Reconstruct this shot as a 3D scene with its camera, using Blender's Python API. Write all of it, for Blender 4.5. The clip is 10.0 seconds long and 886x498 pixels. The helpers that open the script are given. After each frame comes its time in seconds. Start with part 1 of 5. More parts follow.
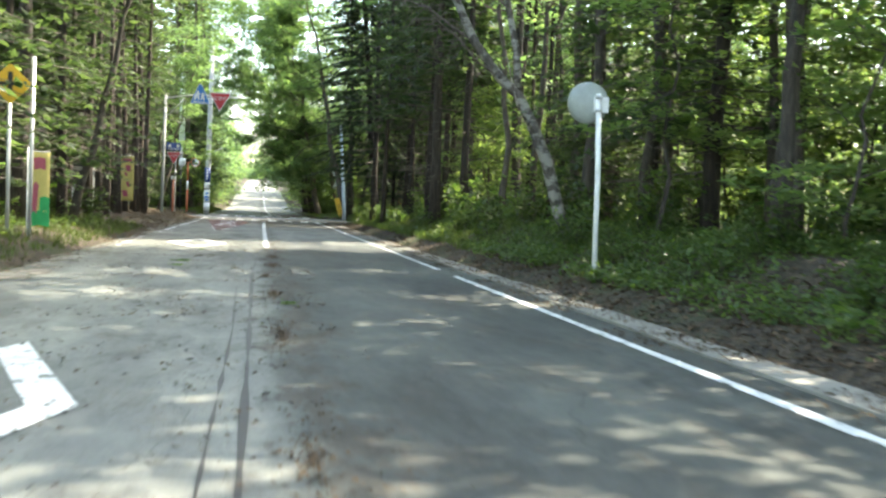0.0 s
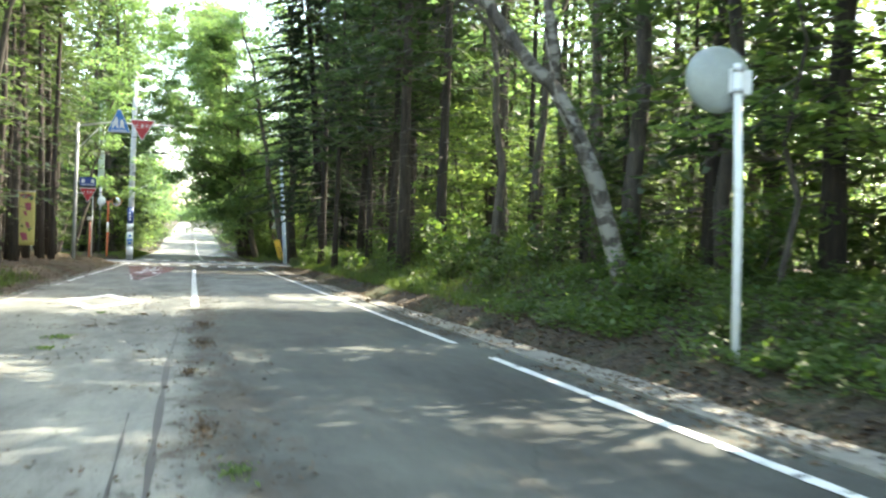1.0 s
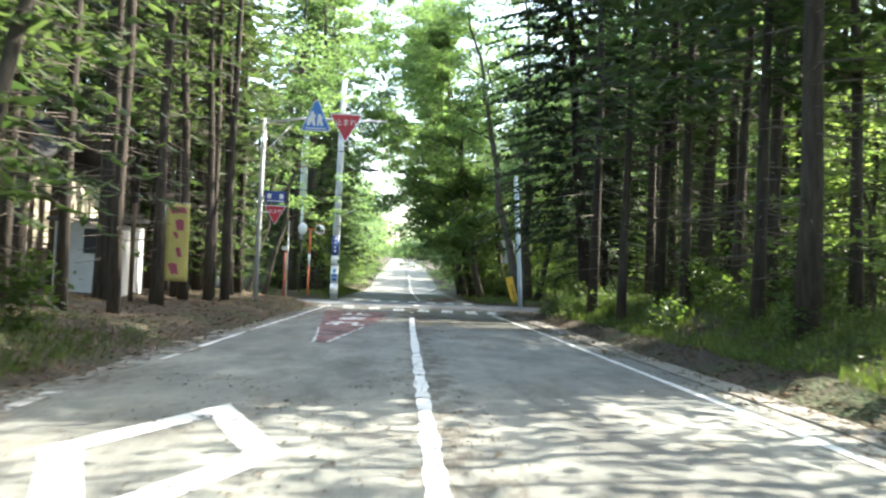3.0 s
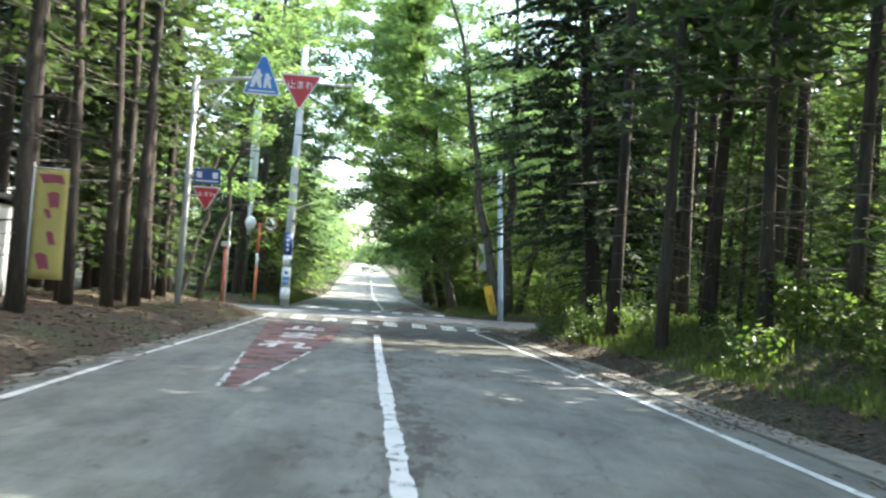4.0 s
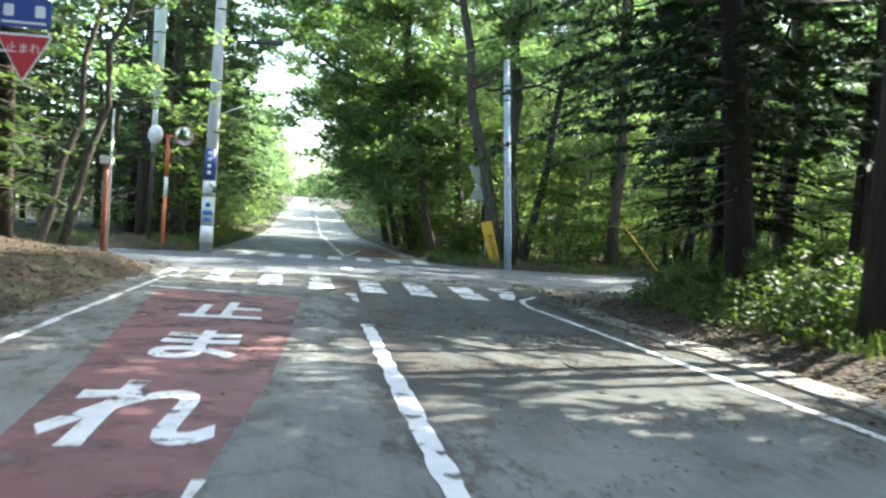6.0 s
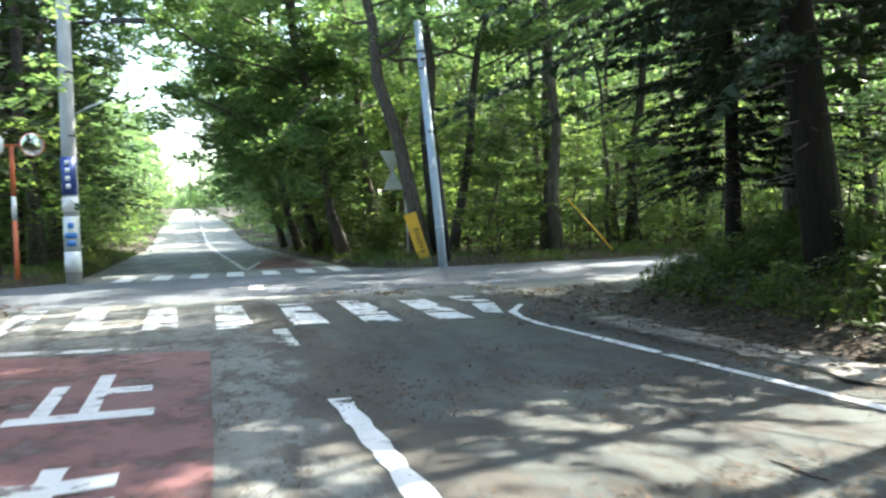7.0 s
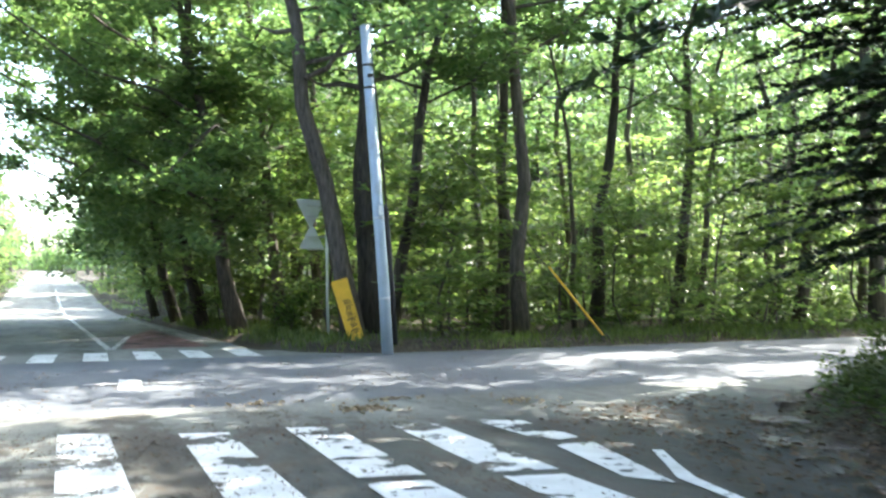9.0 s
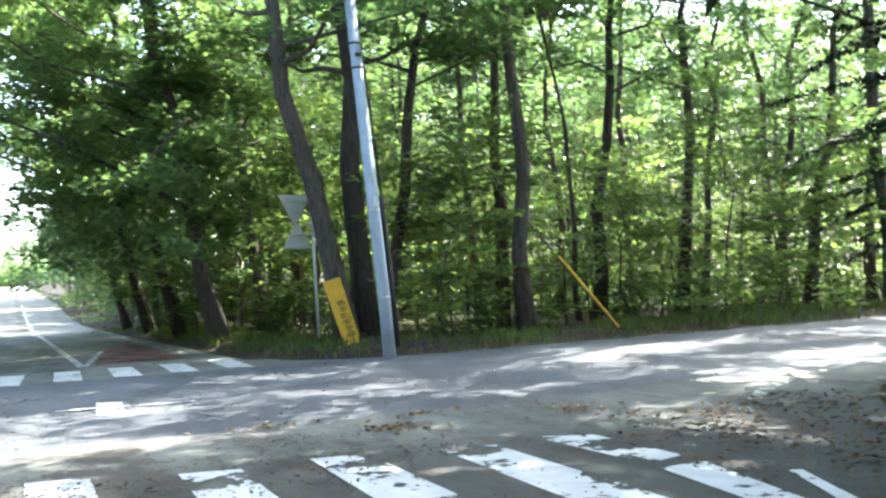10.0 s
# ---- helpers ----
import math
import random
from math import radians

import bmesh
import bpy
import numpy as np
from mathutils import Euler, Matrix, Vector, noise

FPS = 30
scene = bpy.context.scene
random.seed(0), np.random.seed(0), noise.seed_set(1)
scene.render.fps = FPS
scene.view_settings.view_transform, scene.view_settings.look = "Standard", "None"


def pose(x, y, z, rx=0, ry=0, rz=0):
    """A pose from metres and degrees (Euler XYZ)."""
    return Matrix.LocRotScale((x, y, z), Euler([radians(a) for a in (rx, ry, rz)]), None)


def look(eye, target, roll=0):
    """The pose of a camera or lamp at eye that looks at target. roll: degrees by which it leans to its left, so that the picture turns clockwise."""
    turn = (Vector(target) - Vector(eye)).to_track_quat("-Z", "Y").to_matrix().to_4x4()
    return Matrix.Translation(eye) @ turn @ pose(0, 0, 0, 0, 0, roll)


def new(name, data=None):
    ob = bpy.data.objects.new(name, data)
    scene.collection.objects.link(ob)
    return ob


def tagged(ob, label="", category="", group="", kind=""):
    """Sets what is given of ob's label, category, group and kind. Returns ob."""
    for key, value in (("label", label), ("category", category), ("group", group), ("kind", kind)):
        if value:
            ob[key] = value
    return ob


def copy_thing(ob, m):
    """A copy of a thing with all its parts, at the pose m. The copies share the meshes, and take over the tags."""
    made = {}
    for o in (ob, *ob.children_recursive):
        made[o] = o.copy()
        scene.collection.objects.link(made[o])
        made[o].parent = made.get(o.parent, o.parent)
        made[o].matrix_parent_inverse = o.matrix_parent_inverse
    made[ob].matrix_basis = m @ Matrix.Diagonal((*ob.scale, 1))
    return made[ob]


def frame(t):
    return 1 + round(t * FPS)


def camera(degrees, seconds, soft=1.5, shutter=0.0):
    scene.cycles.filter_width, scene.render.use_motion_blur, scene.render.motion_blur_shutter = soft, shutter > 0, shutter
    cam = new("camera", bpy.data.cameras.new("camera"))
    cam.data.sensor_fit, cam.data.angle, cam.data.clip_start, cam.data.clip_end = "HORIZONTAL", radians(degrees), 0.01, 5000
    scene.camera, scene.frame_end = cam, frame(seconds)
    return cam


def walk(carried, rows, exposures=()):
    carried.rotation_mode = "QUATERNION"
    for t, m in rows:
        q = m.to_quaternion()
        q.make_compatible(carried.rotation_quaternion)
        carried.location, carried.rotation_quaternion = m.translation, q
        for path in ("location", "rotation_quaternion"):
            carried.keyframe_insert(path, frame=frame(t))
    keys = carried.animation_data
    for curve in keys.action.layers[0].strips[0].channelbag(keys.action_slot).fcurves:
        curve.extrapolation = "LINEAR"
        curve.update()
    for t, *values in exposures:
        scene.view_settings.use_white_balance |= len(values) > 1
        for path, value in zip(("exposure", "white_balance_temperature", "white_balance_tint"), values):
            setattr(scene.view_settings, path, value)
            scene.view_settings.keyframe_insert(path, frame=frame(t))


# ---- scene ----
# one lens; seconds, place, yaw to the left, pitch up, roll
cam = camera(50.4, 10.0, soft=2.3, shutter=0.35)
ROWS = [
    (0, 0.270, 0.369, 1.175, -11.19, -2.52, 2.43),
    (0.5, 0.347, 3.340, 1.170, -12.48, -0.41, 2.90),
    (1, 0.390, 6.303, 1.170, -15.01, 0.07, 1.75),
    (1.5, 0.344, 9.363, 1.205, -13.48, 0.71, 0.84),
    (2, 0.290, 12.472, 1.191, -8.62, 0.70, -1.71),
    (2.5, 0.280, 15.846, 1.170, -2.73, 1.40, 0.24),
    (2.7, 0.272, 17.170, 1.170, -2.06, 1.61, 1.59),
    (3.8, 0.217, 24.325, 1.186, -3.48, 2.50, 3.63),
    (4, 0.201, 25.580, 1.187, -4.61, 2.47, 3.92),
    (4.5, 0.204, 28.690, 1.205, -6.42, 1.89, 4.08),
    (5, 0.076, 31.734, 1.210, -6.11, 0.38, 1.15),
    (5.2, 0.026, 32.876, 1.210, -5.81, -0.09, 1.85),
    (6.3, -0.297, 38.554, 1.210, -9.51, -1.43, 3.19),
    (6.5, -0.337, 39.510, 1.210, -10.65, -1.46, 1.21),
    (7, -0.382, 41.731, 1.210, -15.09, -1.65, -2.18),
    (7.5, -0.279, 43.766, 1.182, -18.77, -1.79, -2.61),
    (8, -0.182, 45.517, 1.184, -21.77, -1.32, -2.81),
    (8.5, -0.181, 47.088, 1.193, -23.00, -0.81, -1.81),
    (9, -0.156, 48.340, 1.206, -23.03, 2.63, -0.44),
    (9.5, -0.102, 49.374, 1.193, -22.50, 3.73, -0.66),
    (10, -0.092, 50.021, 1.182, -24.85, 2.46, -2.93),
]


def aim(x, y, z, yaw, pitch, roll):
    a, p = radians(yaw), radians(pitch)
    way = (-math.sin(a) * math.cos(p), math.cos(a) * math.cos(p), math.sin(p))
    return look((x, y, z), (x + way[0], y + way[1], z + way[2]), roll)


walk(cam, [(t, aim(*row)) for t, *row in ROWS], [(0.0, 3.05, 7800, 5), (0.6, 3.15, 7750, 5), (1.2, 3.28, 7700, 4), (2.5, 3.02, 7400, 7), (4.2, 3.08, 7100, 5), (6.5, 3.1, 6800, 6), (7.2, 3.15, 6850, 6), (8.2, 3.38, 6900, 8), (9.0, 3.39, 6800, 9), (9.5, 3.28, 6750, 9), (10.0, 3.33, 6700, 9)])

# ---------------------------------------------------------------- light
SUN_TO = Vector((0.944, 0.33, 0)).normalized()
SUN_EL = radians(50)
world = bpy.data.worlds.new("sky")
scene.world = world
world.use_nodes = True
wn = world.node_tree
sky = wn.nodes.new("ShaderNodeTexSky")
sky.sky_type = "NISHITA"
sky.sun_disc = False
sky.sun_elevation = SUN_EL
sky.sun_rotation = math.atan2(SUN_TO.x, SUN_TO.y)
sky.dust_density = 2.0
wn.nodes["Background"].inputs["Strength"].default_value = 0.15
wn.links.new(sky.outputs["Color"], wn.nodes["Background"].inputs["Color"])
sun = new("sun", bpy.data.lights.new("sun", "SUN"))
sun.data.energy = 2.9
sun.data.angle = radians(0.53)
sun.data.color = (1.0, 0.975, 0.93)
to_sun = SUN_TO * math.cos(SUN_EL) + Vector((0, 0, math.sin(SUN_EL)))
sun.matrix_world = look(to_sun * 60, (0, 0, 0))


# ---------------------------------------------------------------- materials
def node_mat(name):
    m = bpy.data.materials.new(name)
    m.use_nodes = True
    nt = m.node_tree
    return m, nt, nt.nodes["Principled BSDF"], nt.nodes["Material Output"]


def noise_node(nt, scale, detail=4.0, rough=0.6, coord="Object", stretch=None):
    tc = nt.nodes.new("ShaderNodeTexCoord")
    n = nt.nodes.new("ShaderNodeTexNoise")
    n.inputs["Scale"].default_value = scale
    n.inputs["Detail"].default_value = detail
    n.inputs["Roughness"].default_value = rough
    if stretch:
        mp = nt.nodes.new("ShaderNodeMapping")
        mp.inputs["Scale"].default_value = stretch
        nt.links.new(tc.outputs[coord], mp.inputs["Vector"])
        nt.links.new(mp.outputs["Vector"], n.inputs["Vector"])
    else:
        nt.links.new(tc.outputs[coord], n.inputs["Vector"])
    return n


def ramp(nt, source, stops):
    r = nt.nodes.new("ShaderNodeValToRGB")
    el = r.color_ramp.elements
    while len(el) < len(stops):
        el.new(0.5)
    for e, (p, c) in zip(el, stops):
        e.position = p
        e.color = (*c, 1) if len(c) == 3 else c
    nt.links.new(source, r.inputs["Fac"])
    return r.outputs["Color"]


def grey(v):
    return (v, v, v)


def mix(nt, kind, fac, a, b):
    n = nt.nodes.new("ShaderNodeMix")
    n.data_type = "RGBA"
    n.blend_type = kind
    for sock, val in ((n.inputs["Factor"], fac), (n.inputs["A"], a), (n.inputs["B"], b)):
        if isinstance(val, bpy.types.NodeSocket):
            nt.links.new(val, sock)
        elif isinstance(val, (int, float)):
            sock.default_value = val
        else:
            sock.default_value = (*val, 1)
    return n.outputs["Result"]


def bump(nt, bsdf, height, strength, distance=0.02):
    b = nt.nodes.new("ShaderNodeBump")
    b.inputs["Strength"].default_value = strength
    b.inputs["Distance"].default_value = distance
    nt.links.new(height, b.inputs["Height"])
    nt.links.new(b.outputs["Normal"], bsdf.inputs["Normal"])


def plain(name, color, rough=0.6, metal=0.0, vary=0.25, scale=6.0, fine=60.0, bumps=0.15, dirt=None):
    """Painted, metal or concrete surface: large stains, fine grain, slight relief."""
    m, nt, b, out = node_mat(name)
    dark = tuple(c * (1 - vary) for c in color)
    light = tuple(min(1, c * (1 + vary * 0.6)) for c in color)
    big = noise_node(nt, scale, 5)
    col = ramp(nt, big.outputs["Fac"], [(0.3, dark), (0.7, light)])
    small = noise_node(nt, fine, 3)
    col = mix(nt, "MULTIPLY", 0.35, col, ramp(nt, small.outputs["Fac"], [(0.3, grey(0.6)), (0.7, grey(1.0))]))
    if dirt:
        spots = noise_node(nt, scale * 0.6, 8, 0.75)
        col = mix(nt, "MIX", ramp(nt, spots.outputs["Fac"], [(0.55, grey(0)), (0.68, grey(0.8))]), col, dirt)
    nt.links.new(col, b.inputs["Base Color"])
    b.inputs["Roughness"].default_value = rough
    b.inputs["Metallic"].default_value = metal
    bump(nt, b, small.outputs["Fac"], bumps, 0.01)
    return m


def leaf_mat(name, c1, c2, glow, shine=0.35, sheer=0.45, gloss=0.35):
    """Foliage: hue differs leaf by leaf and tree by tree; light passes through."""
    m, nt, b, out = node_mat(name)
    geo = nt.nodes.new("ShaderNodeNewGeometry")
    info = nt.nodes.new("ShaderNodeObjectInfo")
    col = ramp(nt, geo.outputs["Random Per Island"], [(0.0, c1), (1.0, c2)])
    hs = nt.nodes.new("ShaderNodeHueSaturation")
    mr = nt.nodes.new("ShaderNodeMapRange")
    mr.inputs["To Min"].default_value, mr.inputs["To Max"].default_value = 0.75, 1.25
    nt.links.new(info.outputs["Random"], mr.inputs["Value"])
    nt.links.new(mr.outputs["Result"], hs.inputs["Value"])
    nt.links.new(col, hs.inputs["Color"])
    nt.links.new(hs.outputs["Color"], b.inputs["Base Color"])
    b.inputs["Roughness"].default_value = shine
    b.inputs["Specular IOR Level"].default_value = gloss
    tr = nt.nodes.new("ShaderNodeBsdfTranslucent")
    tint = mix(nt, "MULTIPLY", 1.0, hs.outputs["Color"], glow)
    nt.links.new(tint, tr.inputs["Color"])
    ms = nt.nodes.new("ShaderNodeMixShader")
    ms.inputs["Fac"].default_value = sheer
    nt.links.new(b.outputs["BSDF"], ms.inputs[1])
    nt.links.new(tr.outputs["BSDF"], ms.inputs[2])
    nt.links.new(ms.outputs["Shader"], out.inputs["Surface"])
    return m


def bark_mat(name, dark, light, patches=None):
    m, nt, b, out = node_mat(name)
    n = noise_node(nt, 5.0, 6, 0.7, stretch=(3, 3, 0.5))
    col = ramp(nt, n.outputs["Fac"], [(0.35, dark), (0.65, light)])
    info = nt.nodes.new("ShaderNodeObjectInfo")
    hs = nt.nodes.new("ShaderNodeHueSaturation")
    mr = nt.nodes.new("ShaderNodeMapRange")
    mr.inputs["To Min"].default_value, mr.inputs["To Max"].default_value = 0.65, 1.25
    nt.links.new(info.outputs["Random"], mr.inputs["Value"])
    nt.links.new(mr.outputs["Result"], hs.inputs["Value"])
    if patches:
        p = noise_node(nt, 2.6, 4, 0.6, stretch=(1, 1, 1.6))
        col = mix(nt, "MIX", ramp(nt, p.outputs["Fac"], [(0.48, grey(0)), (0.56, grey(1))]), col, patches)
    nt.links.new(col, hs.inputs["Color"])
    nt.links.new(hs.outputs["Color"], b.inputs["Base Color"])
    b.inputs["Roughness"].default_value = 0.9
    bump(nt, b, n.outputs["Fac"], 0.8, 0.05)
    return m


def band(nt, coord, lo, hi, soft):
    """1 between lo and hi of a coordinate, fading over soft."""
    outs = []
    for a, b_ in ((lo - soft, lo + soft), (hi + soft, hi - soft)):
        mr = nt.nodes.new("ShaderNodeMapRange")
        mr.interpolation_type = "SMOOTHSTEP"
        mr.inputs["From Min"].default_value, mr.inputs["From Max"].default_value = a, b_
        nt.links.new(coord, mr.inputs["Value"])
        outs.append(mr.outputs["Result"])
    mul = nt.nodes.new("ShaderNodeMath")
    mul.operation = "MULTIPLY"
    nt.links.new(outs[0], mul.inputs[0])
    nt.links.new(outs[1], mul.inputs[1])
    return mul.outputs[0]


def asphalt_mat():
    """Old grey asphalt with a newer dark lane, patches, stone grain, cracks and dust."""
    m, nt, b, out = node_mat("asphalt")
    tc = nt.nodes.new("ShaderNodeTexCoord")
    warp = noise_node(nt, 0.8, 5, 0.6)
    add = nt.nodes.new("ShaderNodeMixRGB")
    add.blend_type = "LINEAR_LIGHT"
    add.inputs["Fac"].default_value = 0.5
    nt.links.new(tc.outputs["Object"], add.inputs["Color1"])
    nt.links.new(warp.outputs["Color"], add.inputs["Color2"])
    sep = nt.nodes.new("ShaderNodeSeparateXYZ")
    nt.links.new(add.outputs["Color"], sep.inputs[0])
    big = noise_node(nt, 0.35, 5, 0.6, stretch=(1.0, 0.35, 1))
    col = ramp(nt, big.outputs["Fac"], [(0.3, (0.15, 0.157, 0.146)), (0.7, (0.235, 0.242, 0.222))])
    # newer, darker surfacing on one lane, and round the junction mouth
    lane = band(nt, sep.outputs["X"], 0.45, 9.0, 0.2)
    part_a = band(nt, sep.outputs["Y"], -60.0, 24.0, 1.5)
    part_b = band(nt, sep.outputs["Y"], 43.0, 57.0, 1.5)
    both = nt.nodes.new("ShaderNodeMath")
    both.operation = "MAXIMUM"
    nt.links.new(part_a, both.inputs[0])
    nt.links.new(part_b, both.inputs[1])
    fac = nt.nodes.new("ShaderNodeMath")
    fac.operation = "MULTIPLY"
    nt.links.new(lane, fac.inputs[0])
    nt.links.new(both.outputs[0], fac.inputs[1])
    dark = ramp(nt, big.outputs["Fac"], [(0.35, (0.056, 0.062, 0.058)), (0.7, (0.1, 0.109, 0.1))])
    col = mix(nt, "MIX", fac.outputs[0], col, dark)
    # dust and trodden litter
    dust = noise_node(nt, 1.1, 8, 0.7, stretch=(1.2, 0.6, 1))
    col = mix(nt, "MIX", ramp(nt, dust.outputs["Fac"], [(0.54, grey(0)), (0.68, grey(0.7))]), col, (0.125, 0.108, 0.086))
    # leaf mould gathered along the seam between the lanes and in drifts
    seam = band(nt, sep.outputs["X"], 0.35, 0.95, 0.25)
    mould = noise_node(nt, 2.4, 8, 0.75, stretch=(1.4, 0.6, 1))
    where = mix(nt, "ADD", 1.0, mult(nt, seam, 0.14), mould.outputs["Fac"])
    where = mix(nt, "ADD", 1.0, mult(nt, band(nt, sep.outputs["Y"], 43.5, 57.5, 1.5), 0.1), where)
    col = mix(nt, "MIX", ramp(nt, where, [(0.6, grey(0)), (0.66, grey(0.75))]), col, (0.07, 0.06, 0.049))
    stain = noise_node(nt, 0.55, 9, 0.75, stretch=(1.6, 0.5, 1))
    col = mix(nt, "MULTIPLY", 0.7, col, ramp(nt, stain.outputs["Fac"], [(0.38, grey(0.45)), (0.48, grey(0.92)), (0.56, (1.22, 1.22, 1.19)), (0.68, (1.6, 1.6, 1.54))]))
    crumbs = noise_node(nt, 26.0, 5, 0.8)
    bits = mix(nt, "MULTIPLY", 1.0, ramp(nt, crumbs.outputs["Fac"], [(0.56, grey(0)), (0.62, grey(1))]), ramp(nt, dust.outputs["Fac"], [(0.42, grey(0.1)), (0.6, grey(1))]))
    col = mix(nt, "MIX", bits, col, (0.1, 0.07, 0.045))
    # bluish newer asphalt across the side road
    cross = band(nt, sep.outputs["Y"], 58.6, 66.6, 0.4)
    blue = ramp(nt, big.outputs["Fac"], [(0.35, (0.088, 0.1, 0.12)), (0.7, (0.122, 0.137, 0.16))])
    col = mix(nt, "MIX", mult(nt, cross, 0.85), col, blue)
    # patched repairs
    vor = nt.nodes.new("ShaderNodeTexVoronoi")
    vor.inputs["Scale"].default_value = 0.45
    nt.links.new(tc.outputs["Object"], vor.inputs["Vector"])
    col = mix(nt, "MULTIPLY", 0.3, col, ramp(nt, vor.outputs["Color"], [(0.2, grey(0.55)), (0.8, grey(1.0))]))
    # cracks
    crack = nt.nodes.new("ShaderNodeTexVoronoi")
    crack.feature = "DISTANCE_TO_EDGE"
    crack.inputs["Scale"].default_value = 0.38
    nt.links.new(add.outputs["Color"], crack.inputs["Vector"])
    line = ramp(nt, crack.outputs["Distance"], [(0.0, grey(0.45)), (0.006, grey(1.0))])
    col = mix(nt, "MULTIPLY", 0.6, col, line)
    grain = noise_node(nt, 85.0, 3, 0.7)
    col = mix(nt, "MULTIPLY", 0.5, col, ramp(nt, grain.outputs["Fac"], [(0.35, grey(0.5)), (0.65, grey(1.15))]))
    nt.links.new(col, b.inputs["Base Color"])
    nt.links.new(ramp(nt, big.outputs["Fac"], [(0.3, grey(0.72)), (0.7, grey(0.9))]), b.inputs["Roughness"])
    b.inputs["Specular IOR Level"].default_value = 0.3
    bump(nt, b, grain.outputs["Fac"], 0.5, 0.008)
    return m


def mult(nt, a, v):
    n = nt.nodes.new("ShaderNodeMath")
    n.operation = "MULTIPLY"
    nt.links.new(a, n.inputs[0])
    n.inputs[1].default_value = v
    return n.outputs[0]


def road_paint(name, color, wear, soft=0.06, scale=3.0):
    """Road paint worn through to the asphalt in flakes."""
    m, nt, b, out = node_mat(name)
    grime = noise_node(nt, 2.0, 6, 0.7)
    col = ramp(nt, grime.outputs["Fac"], [(0.3, tuple(c * 0.72 for c in color)), (0.65, color)])
    nt.links.new(col, b.inputs["Base Color"])
    b.inputs["Roughness"].default_value = 0.7
    flake = noise_node(nt, scale, 6, 0.66)
    alpha = ramp(nt, flake.outputs["Fac"], [(wear, grey(0)), (wear + soft, grey(1))])
    nt.links.new(alpha, b.inputs["Alpha"])
    bump(nt, b, flake.outputs["Fac"], 0.3, 0.005)
    return m


def ground_mat():
    m, nt, b, out = node_mat("forest_floor")
    n1 = noise_node(nt, 0.5, 6, 0.65)
    n2 = noise_node(nt, 9.0, 8, 0.75)
    n3 = noise_node(nt, 32.0, 6, 0.8)
    chips = nt.nodes.new("ShaderNodeTexVoronoi")
    chips.inputs["Scale"].default_value = 16.0
    tc = nt.nodes.new("ShaderNodeTexCoord")
    nt.links.new(tc.outputs["Object"], chips.inputs["Vector"])
    litter = ramp(nt, n2.outputs["Fac"], [(0.3, (0.012, 0.009, 0.006)), (0.5, (0.045, 0.034, 0.022)), (0.7, (0.11, 0.085, 0.06))])
    litter = mix(nt, "MULTIPLY", 0.75, litter, ramp(nt, chips.outputs["Color"], [(0.15, grey(0.25)), (0.8, (1.5, 1.35, 1.2))]))
    moss = ramp(nt, n3.outputs["Fac"], [(0.3, (0.018, 0.035, 0.01)), (0.7, (0.06, 0.1, 0.025))])
    col = mix(nt, "MIX", ramp(nt, n1.outputs["Fac"], [(0.5, grey(0)), (0.68, grey(0.8))]), litter, moss)
    col = mix(nt, "MULTIPLY", 0.6, col, ramp(nt, n3.outputs["Fac"], [(0.3, grey(0.45)), (0.7, grey(1.1))]))
    nt.links.new(col, b.inputs["Base Color"])
    b.inputs["Roughness"].default_value = 0.95
    bump(nt, b, chips.outputs["Distance"], 0.9, 0.05)
    return m


def mirror_mat():
    m, nt, b, out = node_mat("mirror_face")
    b.inputs["Metallic"].default_value = 1.0
    b.inputs["Roughness"].default_value = 0.04
    b.inputs["Base Color"].default_value = (0.86, 0.88, 0.88, 1)
    return m


M_ASPHALT = asphalt_mat()
M_GROUND = ground_mat()
M_WHITE = road_paint("white_road_paint", (0.66, 0.67, 0.66), 0.365, 0.07, 3.6)
M_WHITE_WORN = road_paint("worn_white_road_paint", (0.6, 0.6, 0.58), 0.42, 0.06, 2.4)
M_WHITE_FADED = road_paint("faded_white_road_paint", (0.62, 0.62, 0.58), 0.45, 0.14, 2.6)
M_BAR = road_paint("broken_white_road_paint", (0.64, 0.66, 0.65), 0.44, 0.035, 1.5)
M_RED = road_paint("red_road_surfacing", (0.17, 0.07, 0.068), 0.27, 0.25, 1.4)
M_DUST = road_paint("roadside_dust", (0.2, 0.178, 0.15), 0.44, 0.2, 1.3)
M_KERB = plain("dusty_concrete", (0.25, 0.235, 0.205), 0.9, vary=0.35, scale=2.2, fine=40, bumps=0.5, dirt=(0.07, 0.055, 0.04))
M_CONCRETE = plain("pole_concrete", (0.42, 0.43, 0.42), 0.85, vary=0.2, scale=2.0, bumps=0.3, dirt=(0.25, 0.24, 0.22))
M_STEEL_BLUE = plain("grey_blue_painted_steel", (0.36, 0.43, 0.5), 0.5, 0.1, vary=0.12, scale=2.0, dirt=(0.25, 0.27, 0.28))
M_GALV = plain("galvanised_steel", (0.55, 0.56, 0.56), 0.45, 0.5, vary=0.15, scale=4.0)
M_WHITE_STEEL = plain("white_painted_steel", (0.78, 0.79, 0.78), 0.45, vary=0.1, scale=4.0, dirt=(0.5, 0.48, 0.42))
M_SIGN_BACK = plain("sign_back_aluminium", (0.64, 0.67, 0.65), 0.5, 0.2, vary=0.12, scale=3.0)
M_ORANGE = plain("orange_painted_steel", (0.55, 0.13, 0.05), 0.5, vary=0.2, scale=4.0)
M_RUST = plain("faded_red_post_paint", (0.4, 0.12, 0.07), 0.65, vary=0.3, scale=5.0)
M_DARK = plain("dark_weathered_steel", (0.05, 0.045, 0.042), 0.6, vary=0.3)
